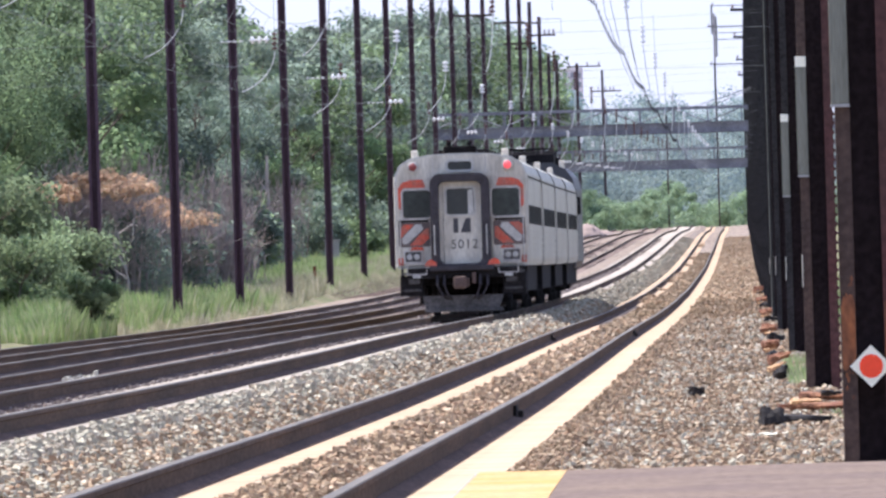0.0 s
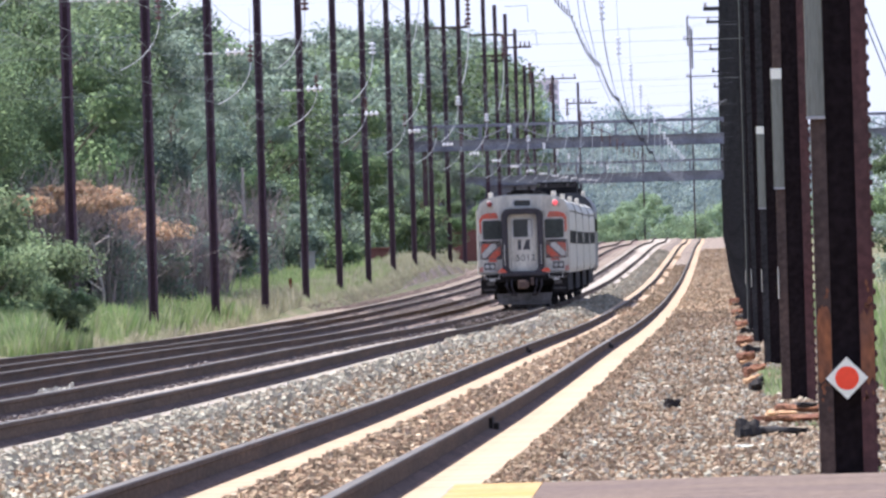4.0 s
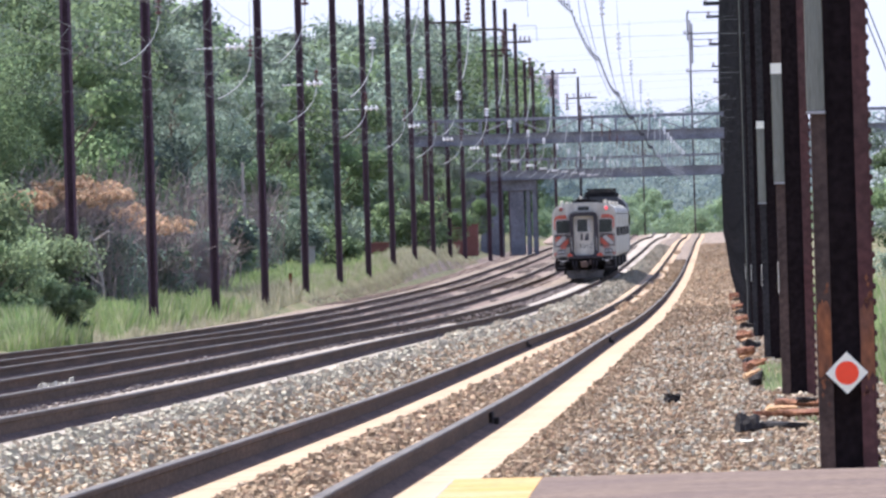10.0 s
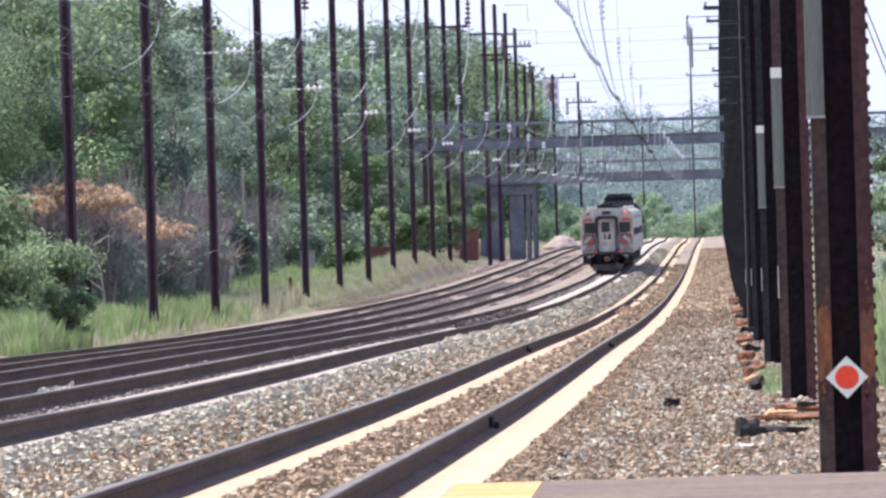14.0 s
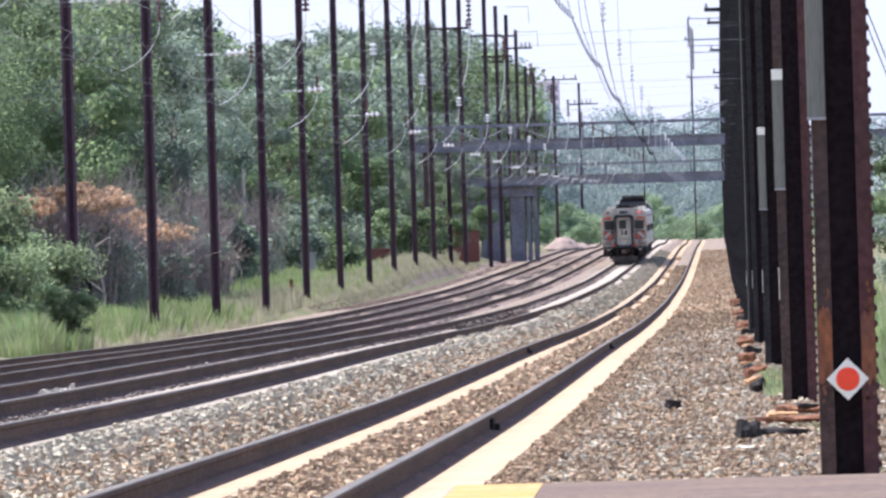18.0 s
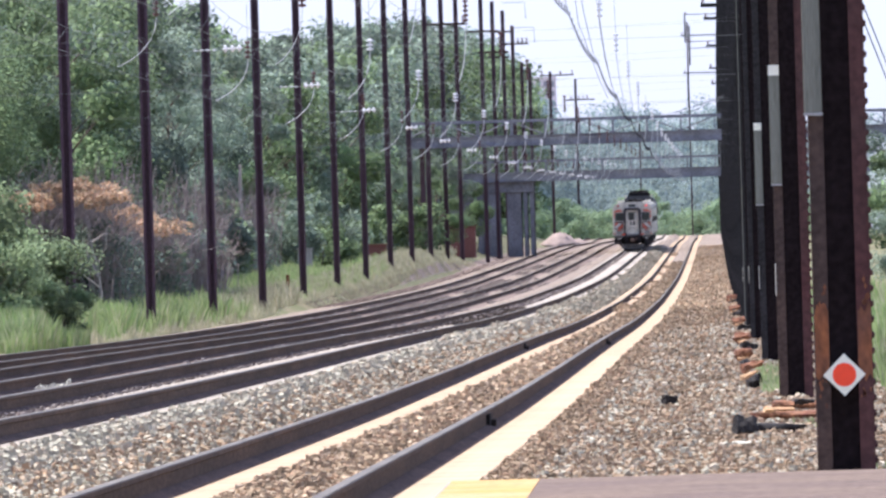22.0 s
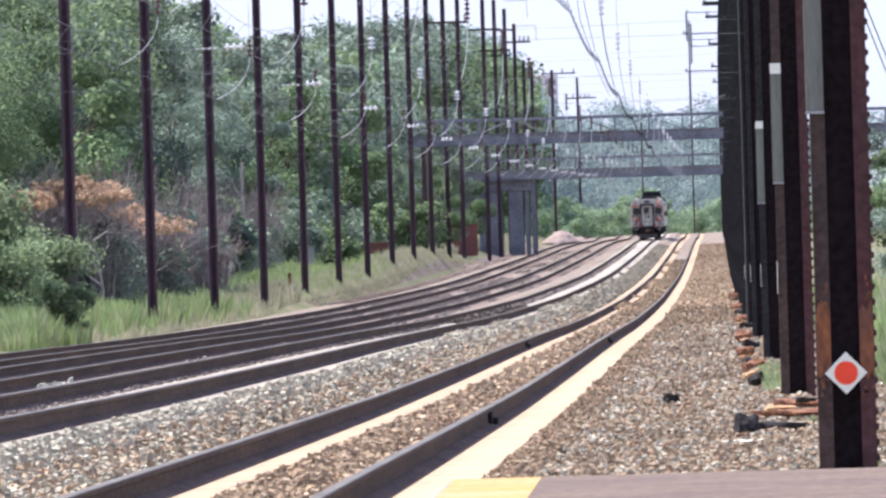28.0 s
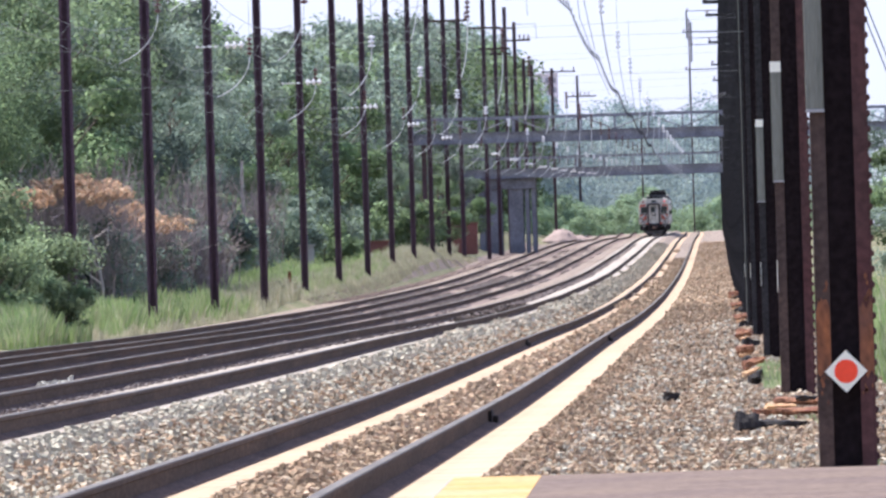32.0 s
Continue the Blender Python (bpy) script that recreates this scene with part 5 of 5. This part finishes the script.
def truck_mesh():
    bm = B()
    for s in (-0.98, 0.98):
        box(bm, s - 0.1, s + 0.1, -1.6, 1.6, 0.42, 0.68, 0.03)
        for y in (-1.25, 1.25):
            box(bm, s - 0.13, s + 0.13, y - 0.2, y + 0.2, 0.3, 0.6, 0.02)
    box(bm, -0.98, 0.98, -0.3, 0.3, 0.5, 0.75, 0.03)
    return mesh_of("truck", bm, M_CAR_DARK)


def wheel_mesh():
    m = Euler((0, math.pi / 2, 0)).to_matrix().to_4x4()
    return mesh_of("wheel", lathe(B(), [(0.16, -0.07), (0.40, -0.06), (0.46, -0.05), (0.46, 0.05), (0.50, 0.055), (0.50, 0.075), (0.16, 0.08)], 24, m), M_CAR_DARK, True)


TRUCK, WHEEL = truck_mesh(), wheel_mesh()


def trucks(e, ys):
    for y in ys:
        t = part("truck", TRUCK, None, e, "dark steel wheel truck")
        t.location = (0, y, 0)
        for yy in (-1.25, 1.25):
            for sx in (-1, 1):
                w = part("wheel", WHEEL, None, t)
                w.location = (sx * 0.74, yy, 0.46)
                w.rotation_euler = (0, 0, 0 if sx < 0 else math.pi)


PANE = mesh_of("window", box(B(), -0.008, 0.008, -0.80, 0.80, -0.21, 0.21, 0.004), M_GLASS_SIDE)
FRAME = mesh_of("window_frame", ring(B(), rounded(-0.82, 0.82, -0.23, 0.23, 0.05), rounded(-0.79, 0.79, -0.20, 0.20, 0.04), -0.012, 0.012), M_CAR_DARK)


def coach_shell(e, length, paint):
    part("body", prism(B(), SECTION, 0.0, length), paint, e)
    for s in (-1, 1):
        for k in range(13):
            y = 3.0 + k * (length - 6.0) / 12
            w = part("window", PANE, None, e, "dark tinted window")
            w.location = (s * 1.604, y, 2.43)
            f = part("window_frame", FRAME, None, w)
            f.rotation_euler = (0, 0, math.pi / 2)
        for y in (1.3, length - 1.3):
            part("side_door", box(B(), *sorted((s * 1.598, s * 1.612)), y - 0.5, y + 0.5, 1.25, 3.2, 0.005), paint, e)
        fl = B()
        for z in (1.45, 1.60, 1.75, 1.90, 2.05):
            box(fl, *sorted((s * 1.597, s * 1.618)), 0.1, length - 0.1, z - 0.03, z + 0.03)
        tagged(part("fluting", fl, paint, e), kind="stuff")
        part("gutter", box(B(), *sorted((s * 1.555, s * 1.60)), 0.05, length - 0.05, 3.33, 3.37), M_CAR_DARK, e)
        part("skirt", box(B(), *sorted((s * 1.35, s * 1.48)), 5.2, length - 5.2, 0.55, 1.18, 0.02), M_CAR_DARK, e)
    for y, deep in ((0.0, 0.06), (length - 0.7, 0.7)):
        part("end_post", ring(B(), [(x * 1.008, 1.15 + (z - 1.15) * 1.005) for x, z in SECTION], [(x * 0.93, 1.2 + (z - 1.2) * 0.96) for x, z in SECTION], y - 0.001, y + deep + 0.001), M_CAR_DARK if y else M_CAR_GREY, e)
    part("underframe", box(B(), -1.34, 1.34, 0.3, length - 0.3, 0.75, 1.18, 0.02), M_CAR_DARK, e)
    for y in (5.0, 9.5, 14.0, 18.5):
        part("roof_unit", box(B(), -0.62, 0.62, y, y + 2.6, 3.93, 4.08, 0.04), M_CAR_DARK, e, "dark roof ventilator")
    trucks(e, (3.3, length - 3.3))


def cab_front(e):
    """The flat end of the cab car, seen from behind the train; it faces -y at y = 0."""
    f = -0.03
    # recessed-looking white end sheets on both sides of the passage
    for s in (-1, 1):
        cb = B()
        low = [cb.verts.new((s * x, y, 1.22)) for x, y in ((1.50, f - 0.012), (1.635, 0.12), (1.50, 0.12))]
        top = [cb.verts.new((s * x, y, 3.42)) for x, y in ((1.50, f - 0.012), (1.635, 0.12), (1.50, 0.12))]
        cb.faces.new(low), cb.faces.new(top[::-1])
        for q in range(3):
            cb.faces.new((low[q], low[(q + 1) % 3], top[(q + 1) % 3], top[q]))
        part("corner_sheet", cb, M_CAR_WHITE, e, "bevelled off-white corner sheet")
        x0, x1 = sorted((s * 0.74, s * 1.585))
        part("end_sheet", prism(B(), rounded(x0, x1, 1.24, 3.34, 0.06), f, -0.001), M_CAR_WHITE, e, "off-white painted end sheet")
        wx0, wx1 = sorted((s * 0.74, s * 1.43))
        hood = [(s * 0.86, 3.14), (s * 1.38, 3.14), (s * 1.455, 3.06), (s * 1.455, 2.60), (s * 1.52, 2.64), (s * 1.53, 3.12), (s * 1.42, 3.27), (s * 1.22, 3.33), (s * 0.92, 3.335)]
        part("window_hood", prism(B(), hood, f - 0.016, f - 0.001), M_CAR_ORANGE, e, "faded orange band over the cab window")
        part("window_gasket", ring(B(), rounded(wx0 - 0.035, wx1 + 0.02, 2.36, 3.12, 0.10), rounded(wx0 + 0.012, wx1 - 0.012, 2.405, 3.075, 0.08), f - 0.030, f - 0.017), M_GASKET, e, "pale window gasket")
        part("cab_window", prism(B(), rounded(wx0, wx1, 2.39, 3.09, 0.08), f - 0.014, f - 0.002), M_CAB_GLASS, e, "murky dark cab window")
        # dark panel with slanting orange and pale stripes
        px0, px1 = sorted((s * 0.77, s * 1.545))
        panel = part("stripe_panel", prism(B(), rounded(px0, px1, 1.70, 2.30, 0.05), f - 0.010, f - 0.001), M_PANEL, e, "grimy dark panel with slanting stripes")
        for q, m, lab in (([(1.50, 1.90), (1.50, 2.16), (1.40, 2.25), (1.16, 2.25)], M_CAR_ORANGE, "faded orange stripe"),
                          ([(1.44, 1.78), (1.33, 1.78), (0.93, 2.14), (0.98, 2.25), (1.12, 2.25), (1.46, 1.92)], M_CAR_GREY, "pale grey stripe"),
                          ([(1.27, 1.74), (0.98, 1.74), (0.80, 1.90), (0.80, 2.16), (0.88, 2.14)], M_CAR_ORANGE, "faded orange stripe")):
            part("stripe", prism(B(), [(s * u, w) for u, w in q], f - 0.014, f - 0.0105), m, panel, lab)
        part("paint_patch", prism(B(), [(s * u, w) for u, w in ((0.92, 1.62), (1.28, 1.62), (1.22, 1.695), (0.98, 1.695))], f - 0.008, f - 0.001), M_CAR_ORANGE, e, "worn orange paint patch")
        part("dark_band", box(B(), *sorted((s * 0.80, s * 1.55)), f - 0.016, f - 0.002, 2.305, 2.35), M_CAR_DARK, e)
        part("step_pocket", ring(B(), rounded(*sorted((s * 0.86, s * 1.36)), 1.02, 1.30, 0.03), rounded(*sorted((s * 0.885, s * 1.335)), 1.045, 1.275, 0.02), f - 0.30, f - 0.285), M_GASKET, e, "pale rim of a step pocket")
        part("corner_patch", box(B(), *sorted((s * 1.44, s * 1.56)), f - 0.008, f - 0.001, 1.26, 1.44), M_CAR_ORANGE, e, "worn orange corner patch")
        part("notice_plate", box(B(), *sorted((s * 1.02, s * 1.22)), f - 0.296, f - 0.282, 0.94, 1.01), M_CAR_GREY, e, "small pale plate")
        # headlight box
        hx0, hx1 = sorted((s * 0.98, s * 1.42))
        hl = part("headlight_box", ring(B(), rounded(hx0, hx1, 1.31, 1.61, 0.03), rounded(hx0 + 0.03, hx1 - 0.03, 1.34, 1.58, 0.02), f - 0.08, f - 0.001), M_GASKET, e, "pale headlight frame")
        part("lens", prism(B(), rounded(hx0 + 0.03, hx1 - 0.03, 1.34, 1.58, 0.02), f - 0.05, f - 0.03), M_PLOUGH, hl, "clear twin headlight")
        for q in (-0.09, 0.09):
            part("bulb", lathe(B(), [(0.075, 0), (0.06, 0.03)], 14, Matrix.Translation(((hx0 + hx1) / 2 + q, f - 0.05, 1.46)) @ Euler((math.pi / 2, 0, 0)).to_matrix().to_4x4()), M_CAR_GREY, hl)
        # red tail lamps high on the end, cream marker lamps on the roof
        lamp = part("lamp_housing", lathe(B(), [(0.135, 0), (0.135, 0.05), (0.11, 0.07)], 20, Matrix.Translation((s * 1.15, f, 3.64)) @ Euler((math.pi / 2, 0, 0)).to_matrix().to_4x4()), M_CAR_GREY, e)
        part("red_lens", lathe(B(), [(0.098, 0), (0.07, 0.025), (0.025, 0.038)], 20, Matrix.Translation((s * 1.15, f - 0.072, 3.64)) @ Euler((math.pi / 2, 0, 0)).to_matrix().to_4x4()), M_RED_ON if s > 0 else M_RED_DIM, lamp, "red tail lamp")
        part("roof_marker", box(B(), s * 1.10 - 0.085, s * 1.10 + 0.085, 0.05, 0.22, 3.80, 4.05, 0.05), M_CREAM, e, "cream roof marker lamp")
        part("red_marker", prism(B(), [(s * 0.62, 1.22), (s * 0.92, 1.22), (s * 0.90, 1.31), (s * 0.78, 1.40), (s * 0.64, 1.31)], f - 0.385, f - 0.345), M_CAR_ORANGE, e, "orange-red square marker")
        part("handrail", tube(B(), [(s * 1.50, f - 0.09, 1.30), (s * 1.50, f - 0.10, 2.40)], 0.016, 6), M_CAR_GREY, e, "steel handrail")
        part("step", box(B(), *sorted((s * 1.0, s * 1.5)), f - 0.25, 0.2, 1.02, 1.08), M_PLOUGH, e)
        part("step", box(B(), *sorted((s * 1.02, s * 1.48)), f - 0.2, 0.2, 0.62, 0.67), M_PLOUGH, e)
        part("tread_hanger", box(B(), *sorted((s * 1.44, s * 1.5)), f - 0.2, 0.15, 0.62, 1.18), M_CAR_DARK, e)
        part("step_well", box(B(), *sorted((s * 0.98, s * 1.53)), f - 0.16, 0.9, 0.50, 1.00, 0.02), M_CAR_DARK, e, "black step well under the corner")
        part("cable_box", box(B(), *sorted((s * 1.05, s * 1.32)), f - 0.22, f, 0.80, 0.98, 0.02), M_PLOUGH, e)
    for zz in (1.30, 2.36, 3.30):
        part("seam_strip", box(B(), -1.56, -0.78, f - 0.006, f - 0.0012, zz, zz + 0.018), M_CAR_GREY, e)
        part("seam_strip", box(B(), 0.74, 1.56, f - 0.006, f - 0.0012, zz, zz + 0.018), M_CAR_GREY, e)
    part("grab_iron", tube(B(), [(-0.66, f - 0.36, 1.5), (-0.66, f - 0.42, 1.5), (-0.66, f - 0.42, 2.2), (-0.66, f - 0.36, 2.2)], 0.015, 5), M_CAR_GREY, e)
    part("grab_iron", tube(B(), [(0.61, f - 0.36, 1.5), (0.61, f - 0.42, 1.5), (0.61, f - 0.42, 2.2), (0.61, f - 0.36, 2.2)], 0.015, 5), M_CAR_GREY, e)
    for x in (-0.25, 0.25):
        part("horn", tube(B(), [(x, 0.3, 4.16), (x, -0.1, 4.18)], 0.03, 8, 0.06), M_CAR_DARK, e, "dark roof horn")
    # brow over the windows with the sign box
    part("brow", prism(B(), [(-1.565, 3.345), (1.565, 3.345), (1.555, 3.45), (1.465, 3.65), (1.22, 3.81), (0.80, 3.895), (0.3, 3.92), (-0.3, 3.92), (-0.80, 3.895), (-1.22, 3.81), (-1.465, 3.65), (-1.555, 3.45)], f, -0.001), M_CAR_WHITE, e, "off-white roof end")
    for x in (-0.66, 0.62):
        part("crease_strip", box(B(), x - 0.012, x + 0.012, f - 0.008, f - 0.0012, 3.47, 3.88), M_GASKET, e)
    sgn = part("sign_box", ring(B(), rounded(-0.36, 0.34, 3.50, 3.80, 0.10), rounded(-0.30, 0.28, 3.55, 3.75, 0.07), f - 0.05, f - 0.001), M_CAR_GREY, e, "grey oval sign box")
    part("sign_glass", prism(B(), rounded(-0.31, 0.29, 3.54, 3.76, 0.08), f - 0.02, f - 0.005), M_GLASS_DARK, sgn)
    part("roof_hatch", box(B(), -0.40, 0.40, 0.10, 1.5, 3.92, 4.13, 0.05), M_CAR_DARK, e, "dark roof air intake")
    for k in range(6):
        part("roof_fin", box(B(), -0.36 + k * 0.14, -0.30 + k * 0.14, 0.02, 0.10, 3.95, 4.10), M_CAR_DARK, e)
    # rubber passage frame and door
    part("diaphragm", ring(B(), rounded(-0.75, 0.70, 1.15, 3.46, 0.26, 6), rounded(-0.54, 0.49, 1.27, 3.27, 0.16, 6), f - 0.34, f - 0.001), M_RUBBER, e, "black rubber passage frame")
    door = part("end_door", prism(B(), rounded(-0.535, 0.485, 1.27, 3.26, 0.15), f - 0.12, f - 0.002), M_CAR_WHITE, e, "off-white end door")
    part("door_window", prism(B(), rounded(-0.35, 0.33, 2.43, 3.10, 0.07), f - 0.128, f - 0.121), M_GLASS_DARK, door, "dark door window")
    part("blind", box(B(), 0.17, 0.30, f - 0.133, f - 0.129, 2.47, 3.06), M_CAR_GREY, door, "pale half-drawn blind")
    part("window_rim", ring(B(), rounded(-0.40, 0.36, 2.42, 3.14, 0.09), rounded(-0.355, 0.315, 2.465, 3.095, 0.07), f - 0.14, f - 0.1215), M_CAR_GREY, door)
    part("door_seam", box(B(), -0.445, -0.435, f - 0.126, f - 0.121, 1.3, 3.2), M_CAR_DARK, door)
    # emblem as plain bars
    emb = B()
    for o in ([(-0.20, 2.02), (-0.08, 2.02), (-0.08, 2.37), (-0.20, 2.37)], [(-0.03, 2.02), (0.22, 2.02), (0.22, 2.37), (0.10, 2.37)]):
        prism(emb, o, f - 0.128, f - 0.1215)
    part("emblem", emb, M_LETTER, door, "charcoal emblem of plain bars")
    tx = bpy.data.curves.new("fleet_number", "FONT")
    tx.body, tx.size, tx.align_x, tx.extrude, tx.space_character = "5012", 0.32, "CENTER", 0.002, 1.08
    tob = new("fleet_number", tx)
    tob.rotation_euler = (math.pi / 2, 0, 0)
    me = bpy.data.meshes.new_from_object(tob.evaluated_get(bpy.context.evaluated_depsgraph_get()))
    bpy.data.objects.remove(tob)
    me.materials.clear()
    me.materials.append(M_LETTER)
    digits = part("fleet_number", me, None, door, "charcoal fleet number 5012")
    digits.location = (0.06, f - 0.126, 1.635)
    digits.rotation_euler = (math.pi / 2, 0, 0)
    # buffer beam, coupler, hoses and plough
    part("buffer_beam", box(B(), -1.35, 1.35, f - 0.28, 0.3, 0.92, 1.17, 0.03), M_CAR_DARK, e)
    part("sill", box(B(), -0.80, 0.76, f - 0.42, f - 0.28, 1.10, 1.22, 0.02), M_RUBBER, e)
    cp = part("coupler", box(B(), -0.16, 0.16, f - 0.75, 0.2, 0.70, 0.92, 0.03), M_COUPLER, e, "dull brown knuckle coupler")
    part("knuckle", box(B(), -0.22, 0.10, f - 0.98, f - 0.72, 0.66, 0.96, 0.06), M_COUPLER, cp)
    for x in (-0.62, -0.45, 0.42, 0.60):
        part("hose", tube(B(), [(x, f - 0.25, 1.0), (x, f - 0.5, 0.75), (x * 0.8, f - 0.5, 0.5), (x * 0.6, f - 0.35, 0.42)], 0.03, 6), M_RUBBER, e, "black air hose")
    part("hose_end", box(B(), 0.22, 0.32, f - 0.50, f - 0.36, 0.78, 1.05, 0.02), M_COUPLER, e)
    pl = B()
    prism(pl, [(-0.90, 0.15), (-0.62, 0.10), (-0.30, 0.16), (0.45, 0.16), (0.62, 0.10), (0.86, 0.15), (0.98, 0.50), (-1.0, 0.50)], f - 0.35, f - 0.27)
    part("plough", pl, M_PLOUGH, e, "dark grey steel pilot plough")
    part("plough_lip", box(B(), -0.95, 0.95, f - 0.42, f - 0.352, 0.10, 0.18, 0.01), M_PLOUGH, e)


TRAIN = []
cab = thing("cab_car", "off-white commuter cab car with orange striped end", "railway car", "cars of the train")
coach_shell(cab, 25.6, M_CAR)
cab_front(cab)
TRAIN.append((0.0, cab))
coach = thing("coach", "grey stainless commuter coach with dark windows", "railway car", "cars of the train")
coach_shell(coach, 25.6, M_CAR)
part("passage_bellows", prism(B(), rounded(-0.72, 0.72, 1.2, 3.4, 0.2), -0.36, -0.002), M_RUBBER, coach, "black rubber passage bellows")
for s in (-1, 1):
    part("roof_marker", box(B(), s * 1.12 - 0.085, s * 1.12 + 0.085, 0.1, 0.27, 3.80, 4.05, 0.04), M_CREAM, coach, "cream roof marker lamp")
TRAIN.append((26.0, coach))
for k in (2, 3):
    TRAIN.append((26.0 * k, copy_thing(coach, pose(0, 0, 0))))

loco = thing("locomotive", "dark electric locomotive pushing at the far end", "locomotive", "cars of the train")
LSEC = [(-1.45, 1.0), (1.45, 1.0), (1.55, 1.2), (1.55, 3.5), (1.48, 3.85), (1.25, 4.15), (0.85, 4.36), (-0.85, 4.36), (-1.25, 4.15), (-1.48, 3.85), (-1.55, 3.5), (-1.55, 1.2)]
part("body", prism(B(), LSEC, 0.2, 19.3), M_LOCO, loco, "black and grey locomotive body")
for y0, y1, z, w in ((1.2, 4.2, 4.66, 0.9), (5.0, 9.0, 4.55, 1.0), (9.6, 13.5, 4.78, 0.85), (14.2, 18.0, 4.6, 0.95)):
    part("roof_unit", box(B(), -w, w, y0, y1, 4.20, z, 0.06), M_CAR_DARK, loco, "black roof equipment")
for y in (3.5, 15.5):
    pan = part("pantograph", tube(B(), [(-0.5, y - 1.2, 4.5), (-0.45, y + 1.0, 4.82), (0.45, y + 1.0, 4.82), (0.5, y - 1.2, 4.5)], 0.035, 6), M_CAR_DARK, loco, "folded pantograph")
    part("pan_head", box(B(), -0.85, 0.85, y + 0.7, y + 1.0, 4.80, 4.86, 0.015), M_CAR_DARK, pan)
for s in (-1, 1):
    part("mirror", box(B(), *sorted((s * 1.54, s * 1.70)), 1.2, 1.32, 2.7, 3.25, 0.02), M_CAR_DARK, loco, "black side mirror")
    part("side_window", box(B(), *sorted((s * 1.515, s * 1.53)), 1.4, 2.3, 2.45, 3.1, 0.004), M_GLASS_DARK, loco)
    part("roof_marker", box(B(), s * 1.15 - 0.08, s * 1.15 + 0.08, 0.3, 0.5, 4.10, 4.42, 0.03), M_CREAM, loco)
part("underframe", box(B(), -1.3, 1.3, 0.4, 19.1, 0.5, 1.0, 0.02), M_CAR_DARK, loco)
trucks(loco, (4.0, 15.5))
TRAIN.append((104.0, loco))

RUN = [(0, 343.5), (2, 419.2), (4, 494.7), (6, 570.0), (8, 645.0), (10, 719.8), (12, 794.4), (14, 868.8), (16, 943.0),
       (18, 1017.0), (20, 1090.7), (22, 1164.2), (24, 1237.5), (26, 1310.6), (28, 1383.4), (30, 1456.0), (32, 1528.5)]

# the nearest ties, one by one
for i, (lo, hi) in NEAR_TIES.items():
    for d in np.arange(lo, hi, 0.61):
        t = part("tie", TIES[i], None, tracks[i])
        t.location = (TRACKS[i], d, float(rz(d)) + LIFT[i])


def motions():
    for off, car in TRAIN:
        rows = []
        for t, d in RUN:
            a, b = d + off, d + off + 19.0
            za, zb = float(rz(a)) + LIFT[1], float(rz(b)) + LIFT[1]
            rows.append((t, pose(TX, a, za, math.degrees(math.atan2(zb - za, 19.0)))))
        walk(car, rows)


motions()
